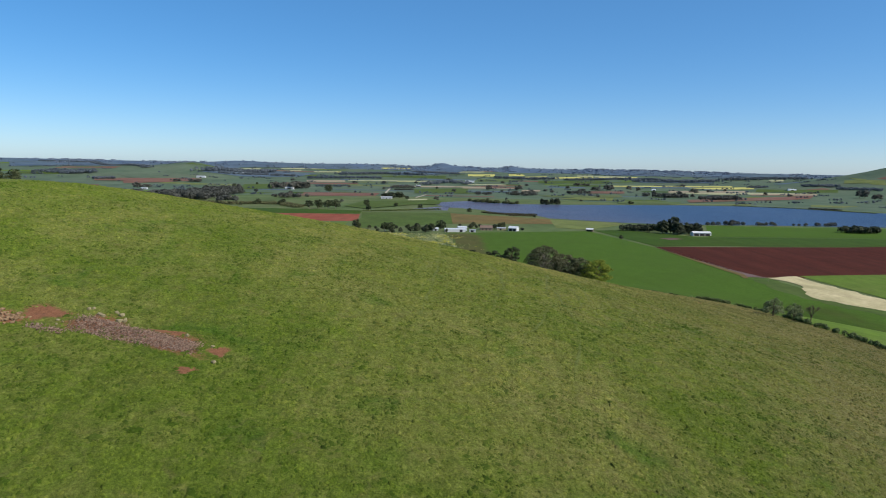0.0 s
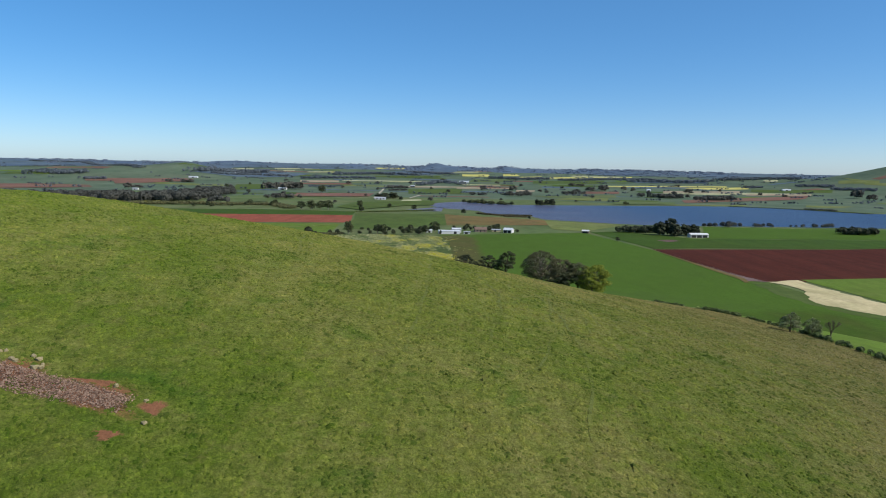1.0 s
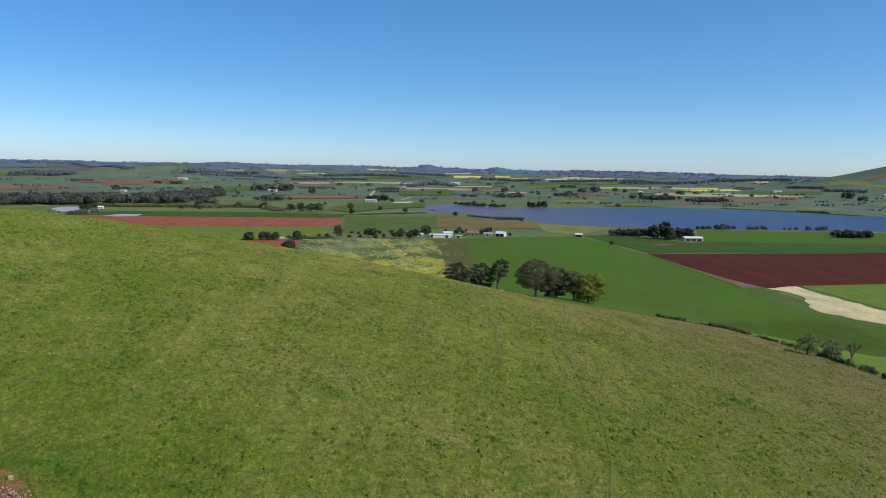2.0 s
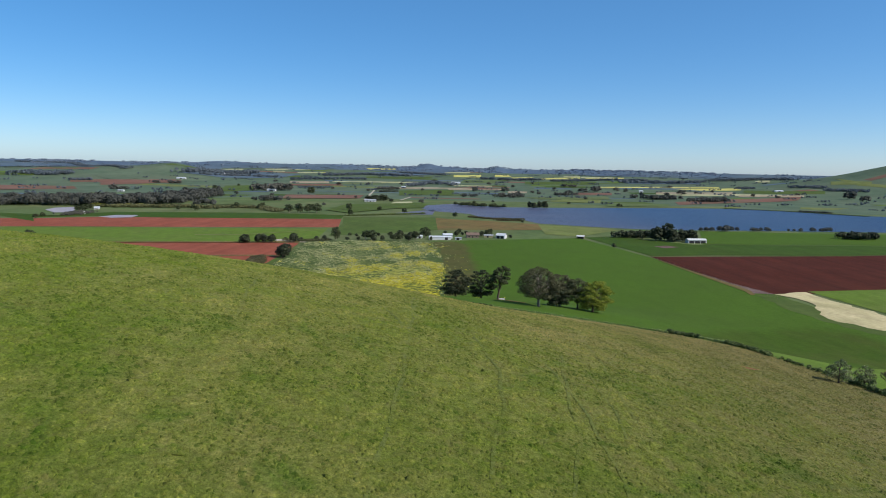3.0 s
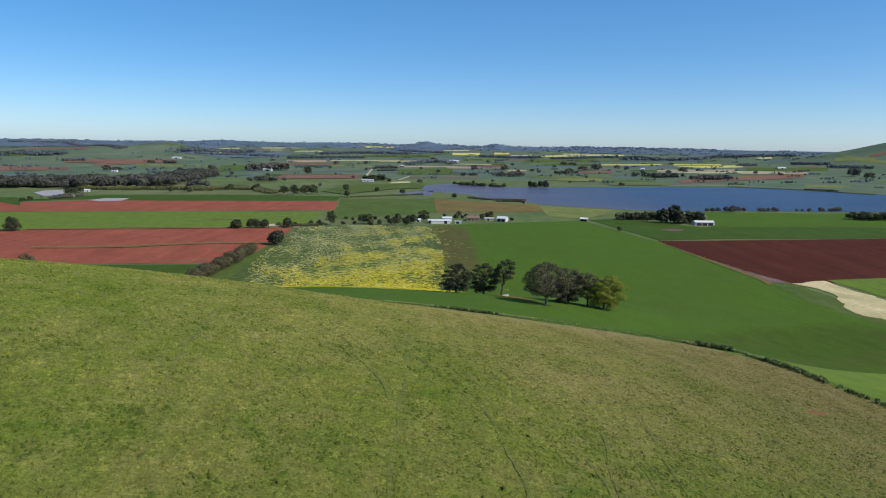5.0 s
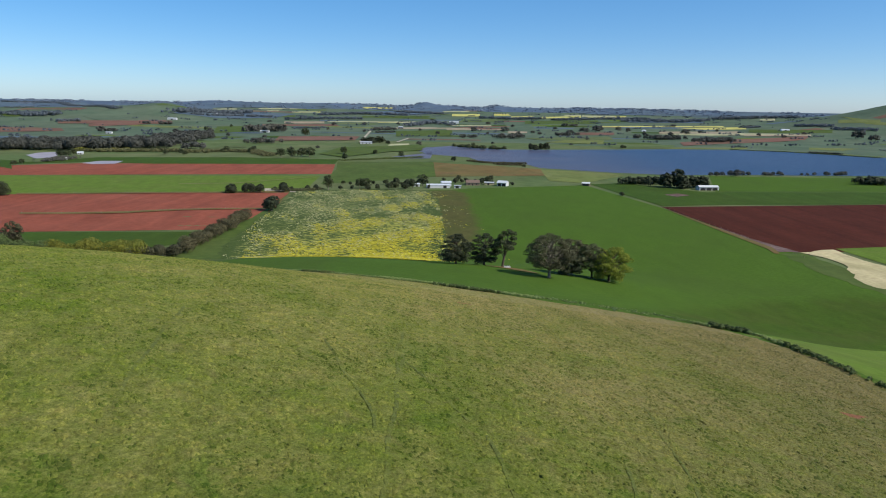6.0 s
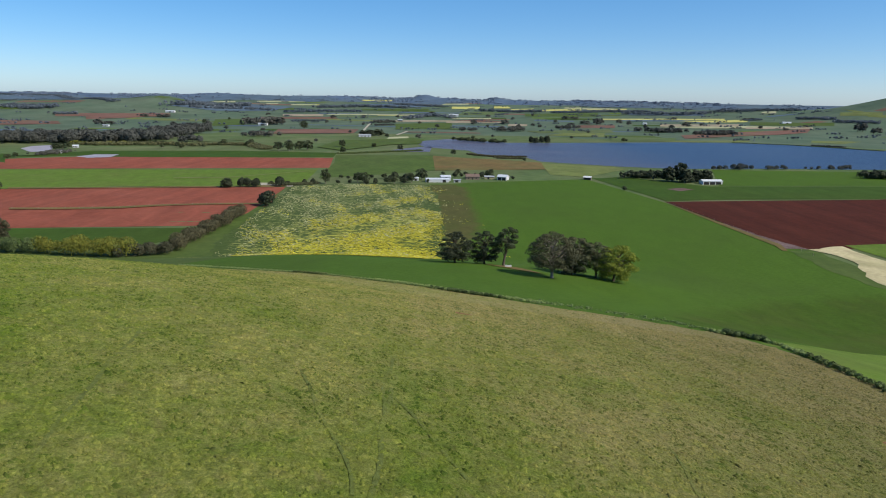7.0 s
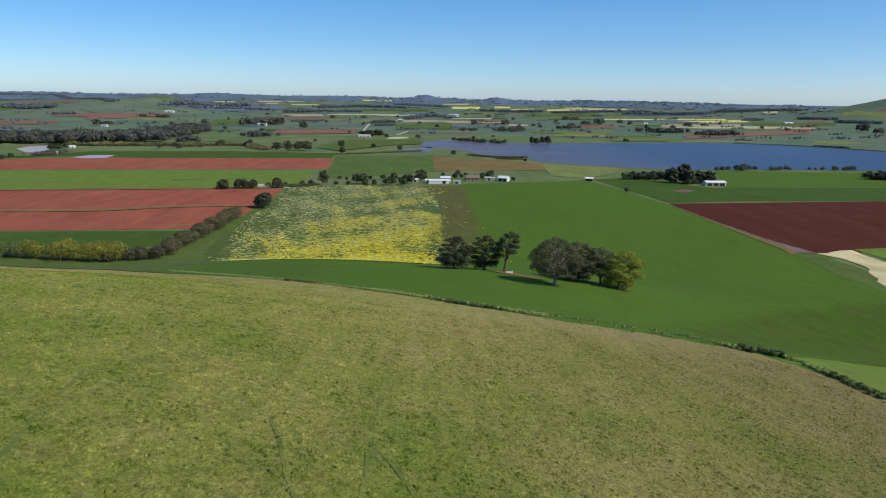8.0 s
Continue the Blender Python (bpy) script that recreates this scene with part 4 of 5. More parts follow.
field("farm_track", [(-275, 653), (-225, 670), (-161, 744), (-160, 738), (-223, 663), (-273, 646)], 0.5, PASTURE_PALE)
belt("reed_bed", [(617, 1520), (716, 1470), (752, 1424), (819, 1311)], 1.6, 8, LEAF_HEDGE, "", None, 0.5)
plant(FARTREE, 1204, 2388, 8.8, 17.5)
plant(FARTREE, 919, 2911, 10.0, 25.0)
plant(FARTREE, 238, 2754, 11.3, 15.9)
plant(FARTREE, 349, 3065, 10.1, 15.2)
plant(FARTREE, 388, 2641, 10.9, 15.3)
plant(FARTREE, 111, 2212, 9.1, 10.9)
plant(FARTREE, -283, 2216, 9.2, 11.0)
plant(FARTREE, -422, 2336, 9.7, 11.7)
plant(FARTREE, -468, 1706, 7.3, 11.7)
plant(BUSH, -169, 617, 3.2, 4.3)
plant(BUSH, -153, 615, 3.8, 5.4)
plant(BUSH, -139, 621, 4.9, 5.4)
plant(BUSH, -131, 623, 5.4, 5.9)
plant(BUSH, -109, 635, 3.3, 5.5)
plant(BUSH, -98, 637, 3.8, 4.4)
plant(BUSH, -9, 735, 3.1, 5.0)
plant(BUSH, 16, 734, 3.7, 6.2)
plant(BUSH, 34, 737, 3.7, 6.2)
plant(BUSH, 65, 709, 2.4, 4.2)

belt("tree_belt", [(322, 853), (352, 858), (388, 868)], 8.1, 9, LEAF_FOREST, "straggling grey-green trees along the lake shore", 0.5, 0.2, 1.0)
belt("tree_belt", [(404, 866), (424, 876), (438, 880)], 5.5, 7, LEAF_FOREST, "straggling grey-green trees along the lake shore", 0.45, 0.3, 1.0)
belt("tree_belt", [(464, 884), (500, 890), (528, 894)], 5.7, 7, LEAF_FOREST, "straggling grey-green trees along the lake shore", 0.45, 0.3, 1.0)
belt("tree_belt", [(8, 1412), (34, 1392), (66, 1366), (100, 1350)], 8.0, 16, LEAF_GUM, "straggling trees along the far lake shore", 0.8, 0.25, 1.0)
field("farm_track", [(-169, 615), (-148, 623), (-145, 612), (-167, 606)], 0.5, ROAD)

# ---------------------------------------------------------------- weedy field in flower
def weed_bloom():
    m, t, b = material("weed_bloom", 0.9, 0.1)
    v = place(t)
    fine = noise_node(t, place(t, (0.6, 1.0, 1.0), 0.05), 0.42, 3, 0.75, 0.5)
    mid = noise_node(t, place(t, (0.8, 1.0, 1.0), 0.2), 0.055, 4, 0.6, 0.8)
    big = noise_node(t, v, 0.016, 3, 0.5)
    sep = t.nodes.new("ShaderNodeSeparateXYZ")
    t.links.new(v, sep.inputs[0])
    near = steps(t, sep.outputs[1], 500, 330)
    east = steps(t, sep.outputs[0], -135, -50)

    def calc(op, a, c):
        n = t.nodes.new("ShaderNodeMath")
        n.operation = op
        for s, val in ((n.inputs[0], a), (n.inputs[1], c)):
            if isinstance(val, (int, float)):
                s.default_value = val
            else:
                t.links.new(val, s)
        return n.outputs[0]
    green = ramp(t, noise_node(t, v, 0.4, 5), (0.3, (0.036, 0.058, 0.012)), (0.7, (0.07, 0.098, 0.024)))
    gold = calc("MULTIPLY", near, east)
    flower = blend(t, gold, (0.3, 0.31, 0.12), (0.54, 0.48, 0.03))
    much = calc("ADD", calc("ADD", calc("MULTIPLY", mid, 0.42), calc("MULTIPLY", fine, 1.08)), calc("MULTIPLY", gold, 0.1))
    much = calc("ADD", much, calc("MULTIPLY", big, 0.25))
    rim = t.nodes.new("ShaderNodeAttribute")
    rim.attribute_name = "inside"
    much = calc("ADD", much, calc("MULTIPLY", calc("SUBTRACT", rim.outputs["Fac"], 1.0), 0.3))
    k = calc("MULTIPLY", steps(t, much, 0.91, 1.0), 0.7)
    t.links.new(blend(t, k, green, flower), b.inputs["Base Color"])
    bump(t, b, fine, 0.7, 0.3)
    return m


BLOOM = weed_bloom()


def thin_out(ob, reach):
    """Marks how far inside its outline each point of a sheet lies, from 0 at the edge to 1."""
    me = ob.data
    rim = np.array([(me.vertices[e.vertices[0]].co + me.vertices[e.vertices[1]].co)[:2] for e in me.edges if len(edge_faces(me).get(e.key, ())) == 1]) / 2
    pts = np.array([v.co[:2] for v in me.vertices])
    far = np.array([np.hypot(*(rim - p).T).min() for p in pts])
    me.attributes.new("inside", "FLOAT", "POINT").data.foreach_set("value", np.clip(far / reach, 0, 1))


def edge_faces(me, cache={}):
    if me.name not in cache:
        found = {}
        for p in me.polygons:
            for k in p.edge_keys:
                found.setdefault(k, []).append(p.index)
        cache[me.name] = found
    return cache[me.name]


field("weed_field", rag([(-146, 600), (-125, 619), (-75, 640), (-24, 634), (-11, 558), (-5, 423), (-2, 345), (-4, 318), (-10, 296), (-28, 290), (-50, 297), (-80, 304), (-118, 308), (-128, 328), (-132, 366), (-134, 420)], 2.0, 5, 3), 0.2, BLOOM,
      "weedy field full of yellow and cream flowers", 5)
thin_out(bpy.data.objects["weed_field"], 10)
BLOOM_GOLD = leafage("gold_flower", (0.4, 0.36, 0.03), (0.8, 0.7, 0.07))
BLOOM_CREAM = leafage("cream_flower", (0.24, 0.26, 0.11), (0.56, 0.55, 0.32))


def flower_clumps(name, mat, label, count, seed, gold):
    """Drifts of flowering clumps over the weedy field, each a few heads leaning together."""
    rng = np.random.default_rng(seed)
    y = 296 + 330 * rng.random(count) ** (1.7 if gold else 0.95)
    west = np.interp(y, [296, 330, 366, 430, 600, 630], [-112, -126, -131, -133, -145, -100])
    x = west + (np.interp(y, [296, 345, 423, 558, 634], [-12, -3, -6, -12, -26]) - west) * rng.random(count) ** (0.75 if gold else 1.0)
    # a few have seeded themselves eastwards into the dull strip
    stray = rng.random(count) < 0.12
    x = np.where(stray, x + rng.exponential(9, count), x)
    drift = np.sin(x * 0.1 + 2 * np.sin(y * 0.04) + seed) + np.sin(y * 0.09 + 2 * np.sin(x * 0.06)) + 0.7 * np.sin(x * 0.31 + y * 0.07)
    near = np.clip((430 - y) / 100, -0.7, 0.9)
    ok = drift + rng.normal(size=count) * 0.8 > (0.3 - 1.1 * near + np.clip((-62 - x) / 30, 0, 1.4) if gold else -0.3 + 0.4 * near) + np.clip((-95 - x) / 20, 0, 1.6) * (y < 360)
    x, y = x[ok], y[ok]
    n, heads = len(x), 3
    x = (x[:, None] + rng.normal(size=(n, heads)) * 0.8).reshape(-1)
    y = (y[:, None] + rng.normal(size=(n, heads)) * 0.3).reshape(-1)
    z = terrain(x, y) + 0.5 + 0.3 * rng.random(len(x))
    v, f = leaf_cloud(rng, [(0, 0, 0, 0.01, 0.01, 0.01)], len(x), 0.37, 1.0)
    v = v * np.array([1.7, 1.0, 0.45]) + np.repeat(np.stack([x, y, z], -1), 4, axis=0)
    return tagged(mesh_object(name, v, f, mat), label, "flowers", kind="stuff")


flower_clumps("yellow_flowers", BLOOM_GOLD, "yellow flowering weeds thick across the field", 21000, 4, True)
flower_clumps("cream_flowers", BLOOM_CREAM, "cream flowering weeds scattered across the field", 9000, 5, False)
WEEDS = land("weed_green", (0.062, 0.06, 0.018), (0.09, 0.086, 0.028), (0.06, 0.078, 0.016), 0.03, 0.5, 0.6, None, 0.15, 0.16, ((0.046, 0.091, 0.009), (0.064, 0.114, 0.014), 0.06))
ROUGH = land("rough_grass", (0.034, 0.064, 0.006), (0.05, 0.088, 0.009), (0.058, 0.072, 0.014), 0.03, 0.6, 0.7, None, 0.15, 0.16, ((0.045, 0.089, 0.009), (0.063, 0.112, 0.014), 0.06))
strip = field("weed_strip", rag([(-30, 634), (0, 646), (18, 618), (22, 499), (24, 400), (12, 340), (2, 318), (-12, 316), (-10, 380), (-15, 440), (-21, 520)], 2.5, 5, 4), 0.18, WEEDS, "dull brown-green strip of low weeds beside the crop", 5)
thin_out(strip, 14)
field("grass_verge", [(-116, 241), (-145, 262), (-200, 282), (-230, 300), (-225, 316), (-160, 308), (-146, 322), (-147, 385), (-140, 440), (-150, 600), (-134, 430), (-132, 372), (-120, 312), (-100, 302), (-96, 292)], 0.16, PASTURE_DARK, "rough dark grass verge between paddocks", 9)
rough = field("rough_grass", rag([(52, 133), (60, 165), (88, 212), (125, 245), (165, 262), (190, 262), (205, 230), (200, 150), (150, 150), (118, 148), (98, 140), (78, 126)], 4, 10, 6), 0.16, ROUGH, "rough darker grass at the foot of the crop", 6)
thin_out(rough, 26)
field("sheep_paddock", rag([(69, 121), (76, 124), (88, 137), (102, 149), (122, 160), (150, 172), (185, 178), (185, 60), (150, -40), (100, -30), (86, 25), (81, 52), (78, 70), (77, 88), (75, 108)], 0.5, 5, 8), 0.2, GRAZED, "close-cropped bright green paddock below the hedge", 5)


def hill_z(x, y):
    """Height of the land's sheet itself, between its grid lines."""
    x, y = np.asarray(x, float), np.asarray(y, float)
    i, j = np.clip(np.searchsorted(gx, x) - 1, 0, nx - 2), np.clip(np.searchsorted(gy, y) - 1, 0, ny - 2)
    u, v = (x - gx[i]) / (gx[i + 1] - gx[i]), (y - gy[j]) / (gy[j + 1] - gy[j])
    return (ZL[j, i] * (1 - u) + ZL[j, i + 1] * u) * (1 - v) + (ZL[j + 1, i] * (1 - u) + ZL[j + 1, i + 1] * u) * v


def settle(ob, line, reach):
    """Brings the rim of a sown sheet down to the sward along a line."""
    for v in ob.data.vertices:
        for (x0, y0), (x1, y1) in zip(line, line[1:]):
            dx, dy = x1 - x0, y1 - y0
            k = max(0.0, min(1.0, ((v.co.x - x0) * dx + (v.co.y - y0) * dy) / (dx * dx + dy * dy)))
            if math.hypot(v.co.x - x0 - k * dx, v.co.y - y0 - k * dy) < reach:
                v.co.z = float(hill_z(v.co.x, v.co.y)) + 0.01
                break


settle(bpy.data.objects["crop_field"], HEDGE_LINE[2:], 1.2)
settle(bpy.data.objects["sheep_paddock"], HEDGE_LINE[9:], 3.0)


# ---------------------------------------------------------------- trees below the hill
def near_tree(x, y, turn, *spec, **more):
    t = make_tree(*spec, **more)
    t.matrix_basis = pose(x, y, float(terrain(x, y)) + 0.2, 0, 0, turn)
    return t


near_tree(2.2, 250, 20, "cypress_tree", "dark spreading cypress tree beside the flowering field", 101, 15, 13.5, LEAF_DARK, BARK, 10000, 0.22, bare=-0.1, lobes=40, squat=0.45, inner=0.3, clump=0.54)
near_tree(14.8, 257, 80, "cypress_tree", "dark ragged cypress tree with layered boughs", 102, 15.8, 14, LEAF_DARK, BARK, 10000, 0.22, bare=-0.08, lobes=40, squat=0.4, inner=0.3, clump=0.54)
near_tree(22.7, 252, 0, "tall_gum_tree", "tall open gum tree with bare lower trunk", 103, 17.6, 10.4, LEAF_GUM, BARK, 4600, 0.24, bare=0.34, lobes=17, lean=0.11, squat=0.42, clump=0.7)
near_tree(38, 217.5, 0, "grey_gum_tree", "big grey-brown gum tree with pale trunk", 104, 18.6, 17.4, LEAF_GREY, BARK_PALE, 15000, 0.2, bare=0.08, lobes=54, squat=0.5, inner=0.3, clump=0.54)
near_tree(49, 238, 40, "cypress_tree", "low dark cypress tree among gum trees", 105, 10, 11.5, LEAF_DARK, BARK, 5600, 0.24, bare=-0.12, lobes=20, squat=0.5, inner=0.455, clump=0.7)
near_tree(51.5, 245, 70, "grey_gum_tree", "grey-brown gum tree behind a dark cypress", 108, 16.4, 16, LEAF_GREY, BARK_PALE, 10000, 0.22, bare=0.16, lobes=38, inner=0.3, squat=0.5, clump=0.54)
near_tree(59, 239.5, 120, "gum_tree", "olive green gum tree beside a yellow-green one", 106, 15.2, 13, LEAF_OLIVE, BARK, 6000, 0.22, bare=0.12, lobes=24, squat=0.55, clump=0.66)
near_tree(65.4, 236.5, 0, "lime_tree", "rounded yellow-green tree lit by the sun", 107, 16, 16.5, LEAF_LIME, BARK, 14000, 0.2, bare=-0.1, lobes=48, lean=0.09, inner=0.35, squat=0.55, clump=0.6)

near_tree(-244.3, 334.6, 0, "scrub_tree", "reddish brown scrubby tree at the end of the hedge", 131, 15, 11, LEAF_SCRUB, BARK, 3000, 0.36, bare=0.05, lobes=20, clump=0.65)
near_tree(-382.5, 539.9, 0, "cypress_tree", "rounded dark cypress tree alone between paddocks", 132, 13, 12, LEAF_DARK, BARK, 2400, 0.45, bare=-0.05, lobes=18)

# hedge trees on the flank of the hill
near_tree(75, 51, 0, "hawthorn_tree", "thin pale-leaved tree in the hedge", 111, 4.6, 4.8, LEAF_BLOSSOM, BARK, 1900, 0.12, bare=-0.05, lobes=14, clump=0.8)
near_tree(80.5, 52, 0, "hawthorn_tree", "thin green tree in the hedge", 112, 4.1, 4.2, LEAF_BLOSSOM, BARK, 1600, 0.12, bare=-0.05, lobes=12, clump=0.8)


def bare_tree(x, y, h, seed):
    rng = random.Random(seed)
    root = new("bare_tree")
    root.location = (x, y, float(terrain(x, y)))
    verts, faces = [], []

    def grow(a, way, length, r, depth):
        b = Vector(a) + way * length
        limb(verts, faces, a, b, r, r * 0.7, 5)
        if depth:
            for k in range(3):
                turn = Vector((rng.uniform(-1, 1), rng.uniform(-1, 1), rng.uniform(-0.1, 0.8)))
                grow(b, (way + turn * 0.95).normalized(), length * rng.uniform(0.6, 0.85), r * 0.62, depth - 1)
    grow((0, 0, -0.3), Vector((0.1, 0, 1)), h * 0.3, h * 0.036, 5)
    mesh_object("branches", verts, faces, BARK, root, True)
    return tagged(root, "leafless dark tree with spreading branches", "tree")


bare_tree(83.5, 50, 5.2, 7)

# trees behind the crown of the hill
near_tree(-97, 22, 0, "crest_tree", "rounded gum tree behind the crown of the hill", 121, 4.4, 3.4, LEAF_GUM, BARK, 700, 0.18, bare=0.1, lobes=9)
near_tree(-94.6, 24.5, 0, "crest_tree", "rounded gum tree behind the crown of the hill", 122, 3.9, 3.2, LEAF_GUM, BARK, 700, 0.18, bare=0.1, lobes=9)

# hedge along the foot of the grazed hill
belt("hedge", [(62, 126), (67, 125)], 0.9, 2.4, LEAF_WEED, "pale green weedy end of the hedge", 0.16, 0.2, 1.2, "hedge")
belt("hedge", [(65, 125), (70, 123.5), (74, 121)], 1.5, 2.6, LEAF_HEDGE, "dense green hedge along the paddock edge", 0.17, 0.0, 1.5, "hedge")
belt("hedge", [(73.5, 121), (75, 115), (74.6, 104)], 1.0, 1.6, LEAF_WEED, "low pale broken hedge along the paddock edge", 0.15, 0.35, 1.0, "hedge")
belt("hedge", [(74.6, 104), (74.6, 97), (74.4, 88), (75, 80)], 1.25, 1.5, LEAF_HEDGE, "patchy green hedge along the paddock edge", 0.16, 0.25, 1.2, "hedge")
belt("hedge", [(75, 80), (76, 70), (79, 52)], 0.9, 1.4, LEAF_HEDGE, "low broken hedge along the paddock edge", 0.15, 0.5, 1.0, "hedge")
belt("hedge", [(79, 52), (82, 36), (84, 25), (90, 0)], 1.2, 1.5, LEAF_HEDGE, "dark hedge running down the hill", 0.17, 0.2, 1.1, "hedge")
belt("hedge", [(-4, 144), (2, 139.6), (8, 137.4), (14, 135.4)], 1.0, 1.5, LEAF_HEDGE, "short clump of hedge on the field edge", 0.15, 0.0, 1.3, "hedge")
belt("hedge", [(-50, 185), (-44, 179), (-38, 173)], 0.8, 1.4, LEAF_HEDGE, "low dark scrap of hedge on the field edge", 0.15, 0.2, 1.2, "hedge")
belt("weeds", [(-112, 247.4), (-80, 218.6), (-52, 187.6), (-21, 157.6)], 0.45, 2.6, LEAF_WEED, "low pale weeds along the field edge", 0.12, 0.55, 1.0, "weeds")
belt("weeds", [(-21, 158), (2, 142.4), (15, 137.6), (24, 135)], 0.65, 3.6, LEAF_WEED, "tall pale thistles along the field edge", 0.12, 0.3, 1.1, "weeds")
belt("weeds", [(18, 140.4), (27, 136), (46, 133.6), (62, 130)], 0.6, 9, LEAF_WEED, "low pale weeds scattered along the field edge", 0.13, 0.94, 1.2, "weeds")
# gorse and scrub in the hollow
belt("scrub_hedge", [(-146, 326), (-147, 350), (-145, 390), (-144, 432)], 7.5, 6, LEAF_SCRUB, "grey brown scrub hedge between red and flowering fields", 0.36, 0.0, 2.0, "hedge")
belt("scrub_hedge", [(-165, 308), (-150, 312), (-146, 326)], 7.0, 6, LEAF_SCRUB, "grey brown scrub hedge in the hollow", 0.36, 0.0, 2.0, "hedge")
belt("gorse_hedge", [(-212, 313), (-190, 309), (-163, 307)], 9.5, 7, LEAF_GORSE, "yellow flowering gorse hedge in the hollow", 0.36, 0.0, 2.4, "hedge")
belt("gorse_hedge", [(-250, 322), (-230, 317), (-212, 313)], 9.0, 7, LEAF_HEDGE, "dark green gorse hedge in the hollow", 0.36, 0.0, 2.4, "hedge")


# ---------------------------------------------------------------- farm buildings
def block(bm, x0, x1, y0, y1, z0, z1):
    v = [bm.verts.new((x, y, z)) for z in (z0, z1) for x, y in ((x0, y0), (x1, y0), (x1, y1), (x0, y1))]
    for f in ((3, 2, 1, 0), (4, 5, 6, 7), (0, 1, 5, 4), (1, 2, 6, 5), (2, 3, 7, 6), (3, 0, 4, 7)):
        bm.faces.new([v[i] for i in f])


def farm_building(name, label, x, y, turn, length, width, wall, rise, wall_mat, roof_mat, openings=()):
    """A gabled shed or house: walls, two roof slopes with eaves, and dark doorways or windows as (from, to, sill, head) on the front."""
    root = new(name)
    root.matrix_basis = pose(x, y, float(terrain(x, y)), 0, 0, turn)
    L, W = length / 2, width / 2
    bm = bmesh.new()
    lo = [bm.verts.new(p) for p in ((-L, -W, -0.3), (L, -W, -0.3), (L, W, -0.3), (-L, W, -0.3))]
    hi = [bm.verts.new(p) for p in ((-L, -W, wall), (L, -W, wall), (L, W, wall), (-L, W, wall))]
    a, b = bm.verts.new((-L, 0, wall + rise)), bm.verts.new((L, 0, wall + rise))
    for f in ((lo[0], lo[1], hi[1], hi[0]), (lo[1], lo[2], hi[2], b, hi[1]), (lo[2], lo[3], hi[3], hi[2]), (lo[3], lo[0], hi[0], a, hi[3])):
        bm.faces.new(f)
    part("wall", bm, wall_mat, root)
    for side in (-1, 1):
        bm = bmesh.new()
        e, k = 0.4, rise / W
        p = [(-L - e, side * (W + e), wall - e * k + 0.08), (L + e, side * (W + e), wall - e * k + 0.08), (L + e, 0, wall + rise + 0.08), (-L - e, 0, wall + rise + 0.08)]
        v = [bm.verts.new(q) for q in p] + [bm.verts.new((q[0], q[1], q[2] + 0.12)) for q in p]
        for f in ((3, 2, 1, 0), (4, 5, 6, 7), (0, 1, 5, 4), (1, 2, 6, 5), (2, 3, 7, 6), (3, 0, 4, 7)):
            bm.faces.new([v[i] for i in f])
        bmesh.ops.recalc_face_normals(bm, faces=bm.faces[:])
        part("roof", bm, roof_mat, root)
    for x0, x1, z0, z1 in openings:
        bm = bmesh.new()
        block(bm, x0, x1, -W - 0.05, -W + 0.1, z0, z1)
        gap = part("doorway" if z0 < 0.1 else "window", bm, DARK_GAP, root, "dark opening")
        bm = bmesh.new()
        block(bm, x0 - 0.14, x0, -W - 0.09, -W + 0.06, z0, z1 + 0.14)
        block(bm, x1, x1 + 0.14, -W - 0.09, -W + 0.06, z0, z1 + 0.14)
        block(bm, x0, x1, -W - 0.09, -W + 0.06, z1, z1 + 0.14)
        part("door_frame" if z0 < 0.1 else "window_frame", bm, TIMBER, gap)
    return tagged(root, label, "building")


farm_building("barn", "long white sheet-metal barn beside the flowering field", -14, 663, 9, 23, 9, 2.8, 1.1, WALL_WHITE, ROOF_PALE, [(5, 8, 0, 2.8)])
farm_building("shed", "pale roofed shed behind the long barn", -6, 680, 9, 10, 9, 3.8, 1.3, WALL_WHITE, ROOF_PALE, [(-3, 1, 0, 3)])
farm_building("shed", "small pale shed by the trees", -36, 672, 0, 6, 5, 2.4, 1.0, WALL_WHITE, ROOF_PALE, [(-1, 1, 0, 2)])
farm_building("shed", "small pale lean-to beside the barn", 6, 664, 0, 7, 5, 2.2, 0.6, WALL_WHITE, ROOF_GREY, [(-2, 1, 0, 1.9)])
farm_building("cottage", "brown cottage with a rusty roof", 22, 694, 4, 14, 9, 3, 2.4, TIMBER, ROOF_RUST, [(-5, -3.4, 0.9, 2.1), (-1, 0.2, 0, 2.1), (3, 4.6, 0.9, 2.1)])
farm_building("shed", "low cream outbuilding by the farm garden", 40, 700, 0, 10, 6, 2.2, 1.0, STRAW, ROOF_GREY, [(-2, 0, 0, 2)])
farm_building("hay_shed", "white gabled hay shed open at the front", 54, 692, -22, 10, 9.5, 3.4, 2.0, WALL_WHITE, ROOF_PALE, [(-4.0, -0.6, 0, 2.7), (0.6, 4.0, 0, 2.7)])
farm_building("shed", "small white-roofed shed alone in a paddock", 145, 709, -18, 8, 6, 2.6, 1.2, TIMBER, WALL_WHITE, [(-3, 3, 0, 2)])
farm_building("machinery_shed", "long white machinery shed by the dark grove", 268, 688, 7, 21, 9, 3.4, 1.4, WALL_WHITE, WALL_WHITE, [(-9.5, -4, 0, 2.6), (-3, 2.5, 0, 2.6), (3.5, 9, 0, 2.6)])
farm_building("farmhouse", "small white farmhouse far across the plain", -576, 1034, 20, 8, 6, 2.6, 1.6, WALL_WHITE, ROOF_PALE, [(-3, -1.5, 0.9, 2.2), (0, 1.2, 0, 2.2)])
